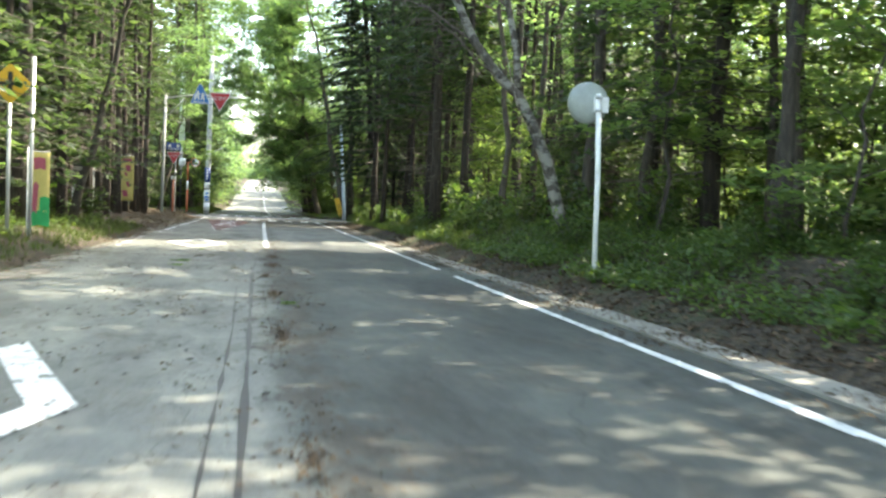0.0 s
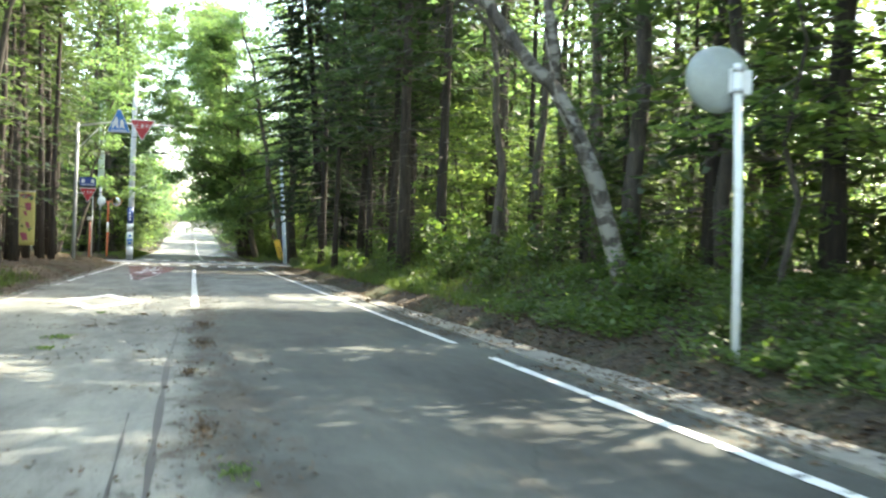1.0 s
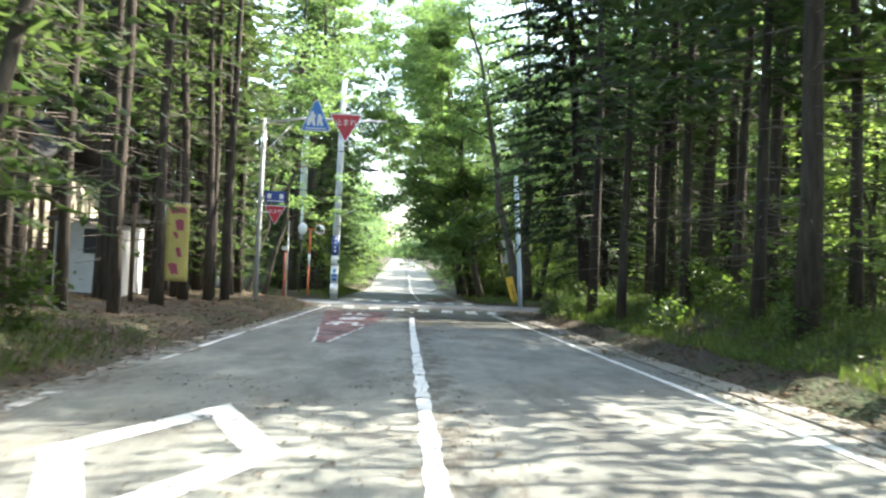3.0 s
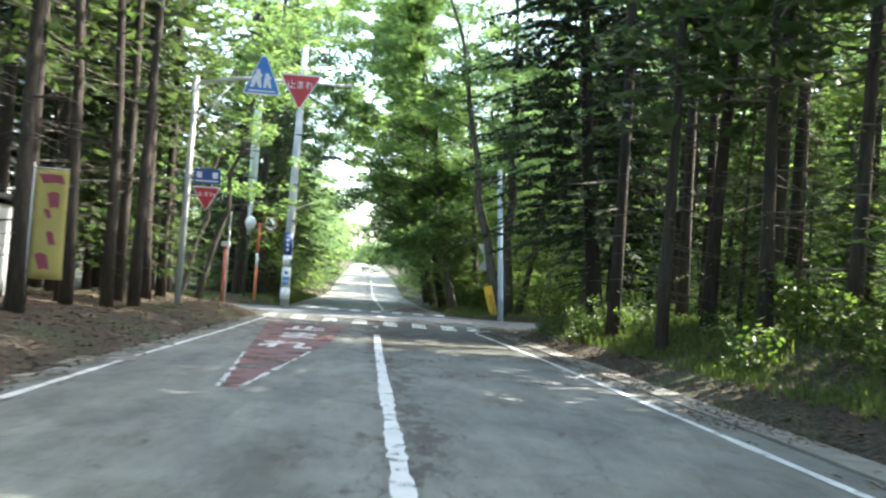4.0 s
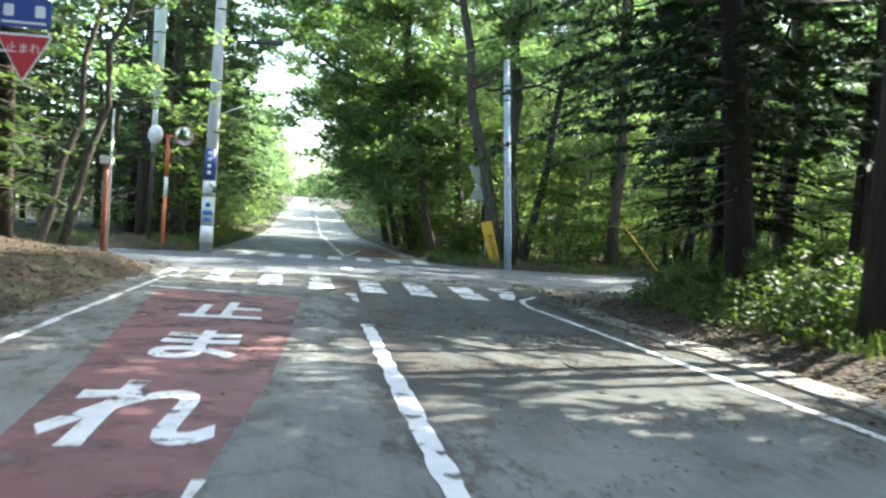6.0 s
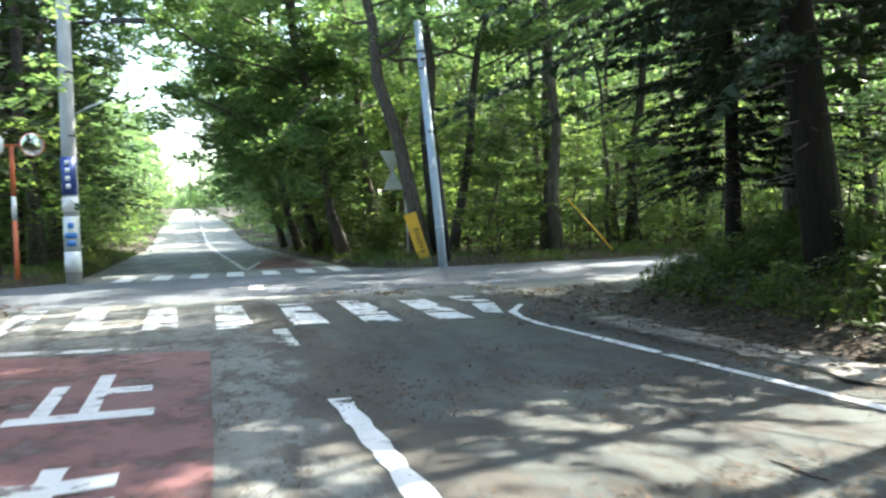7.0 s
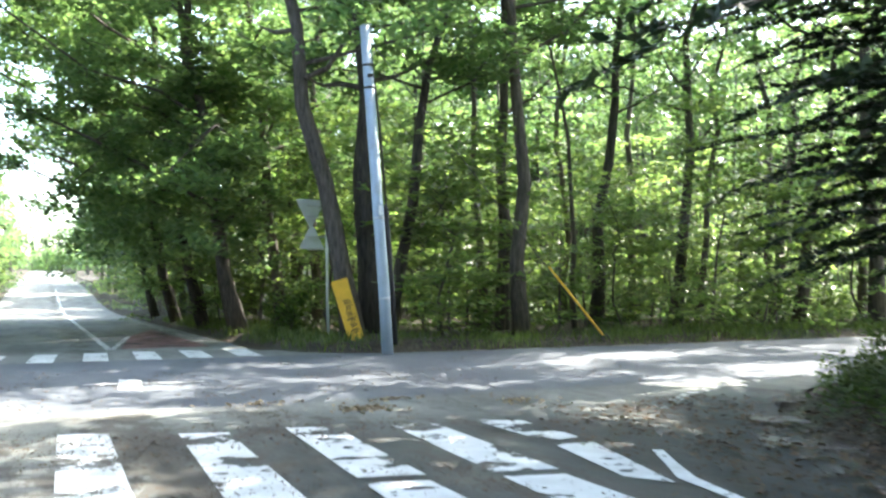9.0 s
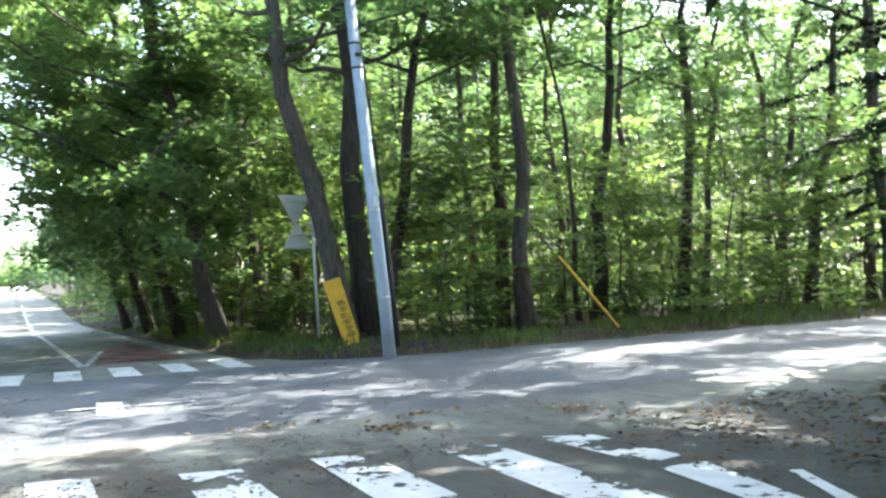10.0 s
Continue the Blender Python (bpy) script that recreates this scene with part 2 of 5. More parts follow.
M_BLACK = plain("black_rubber", (0.02, 0.02, 0.022), 0.6, vary=0.2)
M_YELLOW = plain("yellow_sign_paint", (0.75, 0.42, 0.03), 0.5, vary=0.14, scale=3.0)
M_SIGN_RED = plain("red_sign_face", (0.55, 0.035, 0.05), 0.4, vary=0.1, scale=3.0)
M_SIGN_BLUE = plain("blue_sign_face", (0.04, 0.2, 0.55), 0.4, vary=0.1, scale=3.0)
M_SIGN_NAVY = plain("navy_sign_face", (0.03, 0.07, 0.28), 0.45, vary=0.15, scale=4.0)
M_SIGN_WHITE = plain("white_sign_face", (0.8, 0.8, 0.8), 0.45, vary=0.08, scale=4.0)
M_INK = plain("black_sign_ink", (0.03, 0.025, 0.02), 0.6, vary=0.2)
M_MIRROR = mirror_mat()
M_BANNER = plain("yellow_banner_cloth", (0.55, 0.45, 0.15), 0.85, vary=0.15, scale=3.0)
M_BANNER_RED = plain("red_banner_print", (0.4, 0.09, 0.13), 0.85, vary=0.2)
M_BANNER_GREEN = plain("green_banner_print", (0.02, 0.32, 0.1), 0.85, vary=0.2)
M_PLASTER = plain("beige_house_plaster", (0.62, 0.57, 0.45), 0.9, vary=0.12, scale=1.5)
M_CLADDING = plain("grey_house_cladding", (0.34, 0.31, 0.27), 0.85, vary=0.2, scale=2.0)
M_ROOF = plain("dark_roof_metal", (0.06, 0.06, 0.065), 0.5, 0.2, vary=0.25)
M_WOOD = plain("dark_stained_wood", (0.08, 0.05, 0.03), 0.8, vary=0.35, scale=4.0)
M_SHED = plain("pale_grey_siding", (0.55, 0.56, 0.56), 0.8, vary=0.15, scale=2.0)
M_CASING = plain("pale_green_pipe_casing", (0.6, 0.68, 0.62), 0.5, vary=0.1, scale=3.0)
L_BROAD = leaf_mat("broad_leaf", (0.078, 0.145, 0.062), (0.165, 0.234, 0.093), (1.4, 1.5, 1.06), 0.34, 0.58, 0.6)
L_YOUNG = leaf_mat("young_leaf", (0.08, 0.14, 0.05), (0.172, 0.224, 0.081), (1.52, 1.58, 1.0), 0.38, 0.62)
L_NEEDLE = leaf_mat("conifer_needles", (0.032, 0.056, 0.026), (0.072, 0.1, 0.044), (1.5, 1.65, 1.0), 0.5, 0.55)
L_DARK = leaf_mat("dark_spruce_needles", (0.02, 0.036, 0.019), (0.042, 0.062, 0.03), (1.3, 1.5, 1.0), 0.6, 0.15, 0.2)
L_SHRUB = leaf_mat("shrub_leaf", (0.04, 0.08, 0.025), (0.1, 0.14, 0.045), (1.6, 1.75, 0.9), 0.45, 0.5)
L_GRASS = leaf_mat("grass_blade", (0.05, 0.085, 0.025), (0.125, 0.16, 0.05), (1.5, 1.6, 0.8), 0.5, 0.4)
L_STRAW = leaf_mat("dry_straw_leaf", (0.13, 0.095, 0.06), (0.34, 0.28, 0.19), (1.1, 1.0, 0.8), 0.8, 0.15)
L_DEAD = leaf_mat("fallen_leaf", (0.045, 0.03, 0.018), (0.15, 0.1, 0.06), (1.1, 1.0, 0.8), 0.8, 0.15)
B_CONIFER = bark_mat("conifer_bark", (0.02, 0.016, 0.0125), (0.068, 0.052, 0.041))
# conifer bark made darker: the trunk's backlit side put into the colour
B_BACKLIT_SPRUCE = bark_mat("backlit_spruce_bark", (0.012, 0.0095, 0.008), (0.042, 0.032, 0.026))
B_BROAD = bark_mat("broadleaf_bark", (0.032, 0.027, 0.022), (0.115, 0.095, 0.077))
B_PALE = bark_mat("lichened_bark", (0.03, 0.026, 0.022), (0.12, 0.105, 0.09), (0.25, 0.24, 0.215))
M_SHELL = plain("dull_mirror_back", (0.31, 0.345, 0.325), 0.45, 0.1, vary=0.2, scale=3.0)
B_TWIG = bark_mat("dead_twig_bark", (0.06, 0.05, 0.042), (0.17, 0.145, 0.125))


# ---------------------------------------------------------------- mesh helpers
def mesh_object(name, verts, faces, material, parent=None, smooth=False):
    me = bpy.data.meshes.new(name)
    me.from_pydata([tuple(v) for v in verts], [], [tuple(f) for f in faces])
    me.materials.append(material)
    if smooth:
        me.polygons.foreach_set("use_smooth", [True] * len(me.polygons))
    me.update()
    ob = new(name, me)
    ob.parent = parent
    return ob


def part(name, bm, material, parent=None, label="", smooth=False):
    me = bpy.data.meshes.new(name)
    bm.to_mesh(me)
    bm.free()
    me.materials.append(material)
    if smooth:
        me.polygons.foreach_set("use_smooth", [True] * len(me.polygons))
    ob = new(name, me)
    ob.parent = parent
    if label:
        ob["label"] = label
    return ob


def thing(name, at, label, category, group="", kind="", turn=0.0):
    ob = new(name)
    ob.empty_display_size = 0.2
    ob.matrix_world = pose(*at, 0, 0, turn)
    return tagged(ob, label, category, group, kind)


def box(bm, cx, cy, cz, sx, sy, sz, bevel=0.0, m=None):
    r = bmesh.ops.create_cube(bm, size=1.0, matrix=Matrix.Translation((cx, cy, cz)) @ Matrix.Diagonal((sx, sy, sz, 1)))
    vs = r["verts"]
    if bevel:
        es = list({e for v in vs for e in v.link_edges})
        o = bmesh.ops.bevel(bm, geom=es, offset=bevel, segments=2, affect="EDGES", profile=0.7)
        vs = list({v for f in o["faces"] for v in f.verts} | {v for v in vs if v.is_valid})
    if m is not None:
        bmesh.ops.transform(bm, matrix=m, verts=vs)
    return bm


def tube(verts, faces, path, radii, sides=8, cap=True):
    """A tapered tube through the path's points, added to the lists."""
    path = [Vector(p) for p in path]
    base = len(verts)
    side = None
    for i, p in enumerate(path):
        way = (path[min(i + 1, len(path) - 1)] - path[max(i - 1, 0)]).normalized()
        if side is None:
            side = way.orthogonal().normalized()
        side = (side - way * side.dot(way)).normalized()
        other = way.cross(side)
        for k in range(sides):
            a = 2 * math.pi * k / sides
            verts.append(p + (side * math.cos(a) + other * math.sin(a)) * radii[i])
    for i in range(len(path) - 1):
        for k in range(sides):
            k2 = (k + 1) % sides
            faces.append((base + i * sides + k, base + i * sides + k2, base + (i + 1) * sides + k2, base + (i + 1) * sides + k))
    if cap:
        faces.append(tuple(base + k for k in reversed(range(sides))))
        faces.append(tuple(base + (len(path) - 1) * sides + k for k in range(sides)))


def tube_object(name, path, radii, material, parent=None, sides=12, label=""):
    v, f = [], []
    tube(v, f, path, radii if isinstance(radii, (list, tuple)) else [radii] * len(path), sides)
    ob = mesh_object(name, v, f, material, parent, True)
    if label:
        ob["label"] = label
    return ob


def plate(bm, outline, thick, m):
    """A flat plate with that outline in its x-z plane, thick along y, placed by m."""
    front = [bm.verts.new(m @ Vector((x, -thick / 2, z))) for x, z in outline]
    back = [bm.verts.new(m @ Vector((x, thick / 2, z))) for x, z in outline]
    bm.faces.new(front)
    bm.faces.new(list(reversed(back)))
    n = len(outline)
    for i in range(n):
        j = (i + 1) % n
        bm.faces.new((front[j], front[i], back[i], back[j]))
    return bm


def rounded(points, r, seg=4):
    """The outline with its corners rounded."""
    out = []
    n = len(points)
    for i in range(n):
        p, a, b = Vector(points[i]), Vector(points[i - 1]), Vector(points[(i + 1) % n])
        da, db = (a - p).normalized(), (b - p).normalized()
        for k in range(seg + 1):
            s = k / seg
            out.append(tuple(p + da * r * (1 - s) ** 2 + db * r * s ** 2))
    return out


def lettering(name, text, size, material, parent, m, sx=1.0, sy=1.0, fat=0.0):
    """Raised letters from the built-in font, laid in the x-y plane of m."""
    c = bpy.data.curves.new(name, "FONT")
    c.body = text
    c.size = size
    c.align_x = "CENTER"
    c.align_y = "CENTER"
    c.extrude = 0.002
    c.offset = fat
    c.resolution_u = 3
    o = bpy.data.objects.new(name, c)
    scene.collection.objects.link(o)
    bpy.context.view_layer.update()
    me = bpy.data.meshes.new_from_object(o.evaluated_get(bpy.context.evaluated_depsgraph_get()))
    bpy.data.objects.remove(o)
    me.transform(m @ Matrix.Diagonal((sx, sy, 1, 1)))
    me.materials.clear()
    me.materials.append(material)
    ob = new(name, me)
    ob.parent = parent
    return ob


# ---------------------------------------------------------------- the lie of the land
ROAD_W, ROAD_E = -3.25, 4.05        # asphalt edges of the main road
SIDE_N = 66.2                       # north edge of the side road


def smooth(a, b, v):
    t = min(1.0, max(0.0, (v - a) / (b - a)))
    return t * t * (3 - 2 * t)


def rise(y):
    """The main road's own height: level, then a steady climb beyond the junction."""
    return 0.0 if y < 100 else 0.035 * (y - 100) * smooth(100, 150, y)


def side_south(x):
    return 58.3 if x > 0 else 60.6


def off_road(x, y):
    """About how far a point lies outside the paved strips; below 0 on them."""
    dx = max(ROAD_W - x, x - (ROAD_E + 0.42), 0.0)
    dy = max(side_south(x) - y, y - SIDE_N, 0.0)
    south = y < 62
    r = (8.0 if x > 0 else 3.5) if south else 2.2
    return r - math.hypot(max(r - dx, 0.0), max(r - dy, 0.0))


def bumpy(x, y, s):
    return noise.noise(Vector((x * s, y * s, 3.7)))


def ground_z(x, y):
    d = off_road(x, y)
    h = rise(y)
    if d <= 0:
        return h - 0.05
    if x > 0 and y < 62:
        bank = 0.2 * smooth(0.0, 0.9, d) + 0.55 * smooth(0.9, 2.6, d)
    elif x > 0:
        bank = 0.16 * smooth(0.0, 0.6, d) + 0.3 * smooth(1.0, 6.0, d)
    else:
        bank = 0.28 * smooth(0.0, 1.2, d) + 0.3 * smooth(1.2, 5.0, d)
    far = smooth(60, 400, d)
    return h - 0.05 + 0.06 * smooth(0, 0.3, d) + bank + (0.1 * bumpy(x, y, 0.7) + 0.05 * bumpy(x, y, 2.3)) * smooth(0.2, 1.5, d) + 14 * far


def lines(lo, hi, near_lo, near_hi, step, grow=1.25):
    """Grid lines: even between near_lo and near_hi, wider and wider outside."""
    out = [near_lo + i * (near_hi - near_lo) / round((near_hi - near_lo) / step) for i in range(round((near_hi - near_lo) / step) + 1)]
    s = step
    while out[-1] < hi:
        s *= grow
        out.append(out[-1] + s)
    s = step
    while out[0] > lo:
        s *= grow
        out.insert(0, out[0] - s)
    return out


def sheet(xs, ys, fz):
    verts = [(x, y, fz(x, y)) for y in ys for x in xs]
    n = len(xs)
    faces = [(j * n + i, j * n + i + 1, (j + 1) * n + i + 1, (j + 1) * n + i) for j in range(len(ys) - 1) for i in range(n - 1)]
    return verts, faces


gx = lines(-2500, 2500, -9, 14, 0.33)
gy = lines(-2500, 2500, -4, 84, 0.4)
ground = mesh_object("ground", *sheet(gx, gy, ground_z), M_GROUND, None, True)
tagged(ground, "forest floor of brown leaf litter, moss and soil", "ground", kind="structure")

road = tagged(new("road"), "old grey asphalt road with a side road crossing it", "road", kind="structure")


def road_sheet():
    v, f = sheet([ROAD_W + i * (ROAD_E - ROAD_W) / 8 for i in range(9)], [-40 + i * 2 for i in range(220)], lambda x, y: rise(y))
    # side road with its rounded mouths
    a = len(v)
    v += [(ROAD_E, 50.3, 0), (ROAD_E + 0.42, 50.3, 0), (ROAD_E + 0.42, SIDE_N + 2.2, 0), (ROAD_E, SIDE_N + 2.2, 0)]
    f.append((a, a + 1, a + 2, a + 3))
    for x0, sgn in ((ROAD_W, -1), (ROAD_E + 0.42, 1)):
        base = len(v)
        cols = [0.0] + [0.25 * i for i in range(1, 40)] + [10 + 2.5 * i for i in range(36)]
        for c in cols:
            x = x0 + sgn * c
            r_s, r_n = (8.0, 2.2) if sgn > 0 else (3.5, 2.2)
            edge = side_south(x0 + sgn)
            u = max(0.0, r_s - c)
            south = edge - (r_s - math.sqrt(max(0.0, r_s * r_s - u * u)) if c < r_s else 0.0)
            u = max(0.0, r_n - c)
            north = SIDE_N + (r_n - math.sqrt(max(0.0, r_n * r_n - u * u)) if c < r_n else 0.0)
            v += [(x, south, 0.0), (x, (south + north) / 2, 0.0), (x, north, 0.0)]
        for i in range(len(cols) - 1):
            for k in (0, 1):
                a = base + i * 3 + k
                q = (a, a + 3, a + 4, a + 1)
                f.append(q if sgn > 0 else tuple(reversed(q)))
    return mesh_object("asphalt", v, f, M_ASPHALT, road)


road_sheet()


# ---------------------------------------------------------------- road markings
def marking(name, rings, material, height=0.008, label=""):
    """Paint on the road: quads given by rings of corners."""
    v, f = [], []
    for ring in rings:
        f.append(tuple(range(len(v), len(v) + len(ring))))
        v += [(x, y, rise(y) + height) for x, y in ring]
    ob = mesh_object(name, v, f, material, road)
    if label:
        ob["label"] = label
    return ob


def stripe(points, width, wobble=0.012, step=0.5):
    """Quads along a line of points, with slightly uneven edges."""
    pts = []
    for (x0, y0), (x1, y1) in zip(points, points[1:]):
        n = max(1, round(math.hypot(x1 - x0, y1 - y0) / step))
        pts += [(x0 + (x1 - x0) * i / n, y0 + (y1 - y0) * i / n) for i in range(n)]
    pts.append(points[-1])
    left, right = [], []
    for i, (x, y) in enumerate(pts):
        a, b = pts[max(0, i - 1)], pts[min(len(pts) - 1, i + 1)]
        way = Vector((b[0] - a[0], b[1] - a[1])).normalized()
        w = width / 2 + random.uniform(-wobble, wobble)
        left.append((x - way.y * w, y + way.x * w))
        right.append((x + way.y * w, y - way.x * w))
    return [(right[i], right[i + 1], left[i + 1], left[i]) for i in range(len(pts) - 1)]


random.seed(4)
EDGE_X = 3.62
marking("edge_line", stripe([(EDGE_X, -14), (EDGE_X, 16.15)], 0.115), M_WHITE)
marking("edge_line", stripe([(EDGE_X, 17.65), (EDGE_X, 43.0), (3.55, 47.0), (3.5, 50.0), (3.45, 51.8), (3.5, 52.5), (3.66, 53.35), (4.12, 54.3)], 0.105), M_WHITE)
marking("edge_line", stripe([(5.45, 56.15), (5.77, 56.5), (6.74, 57.33), (7.96, 58.1), (9.2, 58.5), (12, 58.75), (30, 58.8)], 0.13), M_WHITE_FADED, label="faded white edge line curving into the side road")
marking("edge_line", stripe([(-2.85, 22.8), (-2.9, 28.0)], 0.13), M_WHITE_WORN)
marking("edge_line", stripe([(-2.83, 31.6), (-2.82, 39.0), (-2.72, 46.2), (-2.72, 51.0), (-2.7, 57.0)], 0.09), M_WHITE)
marking("edge_line", stripe([(EDGE_X, 72), (EDGE_X, 98)], 0.13), M_WHITE_FADED)
marking("centre_line", stripe([(0.5, 24.2), (0.52, 36.0), (0.54, 43.0), (0.58, 48.25)], 0.135, 0.016, 0.2), M_WHITE, label="solid white centre line, flaking at its edges")
marking("centre_line", stripe([(0.56, 51.1), (0.62, 53.1)], 0.16, 0.03), M_WHITE_FADED)
marking("centre_line", stripe([(1.2, 70.0), (1.14, 92), (1.0, 150)], 0.16, 0.02), M_WHITE_WORN)
marking("centre_line", stripe([(1.23, 70.0), (2.15, 77.0)], 0.13, 0.02), M_WHITE_WORN)
marking("stop_line", [[(-2.6, 52.2), (-0.7, 51.75), (-0.7, 52.0), (-2.6, 52.55)]], M_WHITE_WORN, 0.012)

marking("tar_seam", stripe([(0.22, -14), (0.23, 8), (0.21, 16), (0.3, 20.5), (0.42, 24.2)], 0.035, 0.012), M_INK, 0.005, "dark tarred joint between two road surfaces")
marking("tar_seam", stripe([(0.06, 3), (0.08, 9), (0.02, 13)], 0.02, 0.012), M_INK, 0.005, "dark tarred joint between two road surfaces")

# red lane surfacing with white borders on its taper
RED_R = [(-1.05, 35.7), (-0.83, 38.7), (-0.62, 41.4), (-0.4, 44.2), (-0.3, 47.0), (-0.22, 51.5)]
RED_L = [(-1.27, 35.8), (-1.39, 37.8), (-1.6, 40.6), (-1.86, 44.8), (-2.1, 48.2), (-2.35, 52.0)]
marking("red_surfacing", [(RED_R[i], RED_R[i + 1], RED_L[i + 1], RED_L[i]) for i in range(5)], M_RED, 0.004, "worn dark red anti-skid lane surfacing")
marking("red_border", stripe(RED_R[:3], 0.055, 0.02, 0.3), M_WHITE_WORN, 0.008)
marking("red_border", stripe(RED_L[:3], 0.05, 0.02, 0.3), M_WHITE_WORN, 0.008)
marking("red_surfacing", [((1.45, 70.4), (3.4, 70.4), (3.3, 82), (2.2, 77.2))], M_RED, 0.004, "worn dark red anti-skid lane surfacing")


def diamond(cx, cy, half_w, half_l, t):
    outer = [(cx, cy - half_l), (cx + half_w, cy), (cx, cy + half_l), (cx - half_w, cy)]
    k = half_l / half_w
    inner = [(cx, cy - half_l + t * k), (cx + half_w - t, cy), (cx, cy + half_l - t * k), (cx - half_w + t, cy)]
    return [(outer[i], outer[(i + 1) % 4], inner[(i + 1) % 4], inner[i]) for i in range(4)]


marking("diamond_marking", diamond(-1.23, 25.3, 0.78, 2.32, 0.27), M_WHITE, 0.008, "white diamond outline warning of a crossing")
marking("diamond_marking", diamond(-1.44, 5.75, 0.78, 2.32, 0.27), M_WHITE, 0.008, "white diamond outline warning of a crossing")

# zebra crossings: left and right edge, near and far end of each bar
NEAR_BARS = [(-2.92, -3.05, 55.0, 58.4), (-1.98, -2.1, 54.45, 58.3), (-1.0, -1.03, 53.95, 57.45), (-0.1, -0.03, 53.5, 57.15),
             (0.82, 0.93, 53.45, 56.75), (1.68, 1.85, 53.15, 56.7), (2.56, 2.76, 53.0, 56.4)]
for i, (a, b, y0, y1) in enumerate(NEAR_BARS):
    w, sk = 0.45, 0.1
    # the later bars are split by a crack across the crossing
    cuts = [(0.0, 0.26), (0.31, 1.0)] if i > 4 else [(0.0, 1.0)]
    rings = []
    for c0, c1 in cuts:
        xa, xb = a + (b - a) * c0, a + (b - a) * c1
        ya, yb = y0 + (y1 - y0) * c0, y0 + (y1 - y0) * c1
        rings.append(((xa, ya), (xa + w, ya - sk), (xb + w - 0.04, yb - sk), (xb, yb)))
    marking("crosswalk_bar", rings, M_BAR if i in (3, 4, 5, 6) else M_WHITE_WORN, 0.008)
marking("crosswalk_bar", [((3.32, 53.55), (3.5, 53.25), (3.9, 54.85), (3.55, 54.85)), ((3.57, 55.0), (3.93, 55.1), (3.97, 56.2), (3.57, 56.45))], M_BAR, 0.008)
for i in range(7):
    a = -2.2 + 0.94 * i
    marking("crosswalk_bar", [((a - 0.1, 66.65), (a + 0.34, 66.45), (a + 0.46, 69.0), (a + 0.02, 69.15))], M_WHITE, 0.008)
marking("junction_mark", [((0.73, 60.96), (1.01, 60.72), (1.13, 62.23), (0.85, 62.47))], M_WHITE, 0.008)
marking("junction_mark", [((0.35, 61.75), (1.9, 61.45), (1.9, 61.6), (0.35, 61.9))], M_WHITE_WORN, 0.012)

marking("dust_strip", stripe([(4.3, 46.0), (4.28, 50.5), (4.4, 51.8), (4.85, 53.2), (5.6, 54.5), (6.6, 55.7), (8.2, 56.9)], 0.62, 0.14, 0.4), M_DUST, 0.03, "pale dust and grit along the corner")
marking("dust_strip", stripe([(-3.0, 8.0), (-3.05, 34.0), (-3.0, 52.0)], 0.5, 0.16, 0.5), M_DUST, 0.012, "pale dust and grit along the verge")
marking("dust_strip", stripe([(7.0, 65.95), (16, 65.95), (30, 65.9)], 0.5, 0.15, 0.5), M_DUST, 0.012, "pale dust and grit along the verge")

# the word on the red lane, read by the driver
for ch, cy in (("れ", 42.75), ("ま", 45.8), ("止", 49.0)):
    lettering("lettering", ch, 1.0, M_WHITE, road, Matrix.Translation((-1.13, cy, 0.009)), 1.0, 2.2, 0.022)

# concrete edging along the verge, laid in slabs
kerb = tagged(new("kerb"), "dusty flush concrete edging slabs half buried in litter", "kerb", kind="structure")


def kerb_slab(length, width):
    bm = bmesh.new()
    box(bm, 0, 0, 0, width, length, 0.16, 0.012)
    me = bpy.data.meshes.new("slab")
    bm.to_mesh(me)
    bm.free()
    me.materials.append(M_KERB)
    return me


slab = kerb_slab(1.97, 0.42)
short = kerb_slab(1.0, 0.42)
for i in range(34):
    ob = new("slab", slab)
    ob.parent = kerb
    y = -14 + 2 * i
    if y > 50:
        break
    ob.matrix_basis = pose(4.26 + random.uniform(-0.012, 0.012), y, -0.055 + random.uniform(-0.008, 0.008), random.uniform(-0.3, 0.3), random.uniform(-1, 1), random.uniform(-0.4, 0.4))
for x, y, a in ((4.29, 51.5, -3),):
    ob = new("slab", short)
    ob.parent = kerb
    ob.matrix_basis = pose(x, y, -0.055, 0, 0, a)


# ---------------------------------------------------------------- poles, signs and mirrors
TRI_DOWN = rounded([(-0.53, 0.46), (0.53, 0.46), (0.0, -0.46)], 0.07)


def scaled(outline, k):
    return [(x * k, z * k) for x, z in outline]


def stop_sign(parent, x, z, y, k, text_size):
    """A red triangle, point down, with its white rim and word."""
    back = pose(x, y, z)
    part("sign_plate", plate(bmesh.new(), scaled(TRI_DOWN, k), 0.02, back), M_SIGN_WHITE, parent, "white rim of the stop sign")
    part("sign_face", plate(bmesh.new(), scaled(TRI_DOWN, k * 0.9), 0.006, back @ pose(0, -0.013, 0)), M_SIGN_RED, parent, "red triangular stop sign face")
    lettering("lettering", "止まれ", text_size, M_SIGN_WHITE, parent, back @ pose(0, -0.019, 0.17 * k, 90, 0, 0))


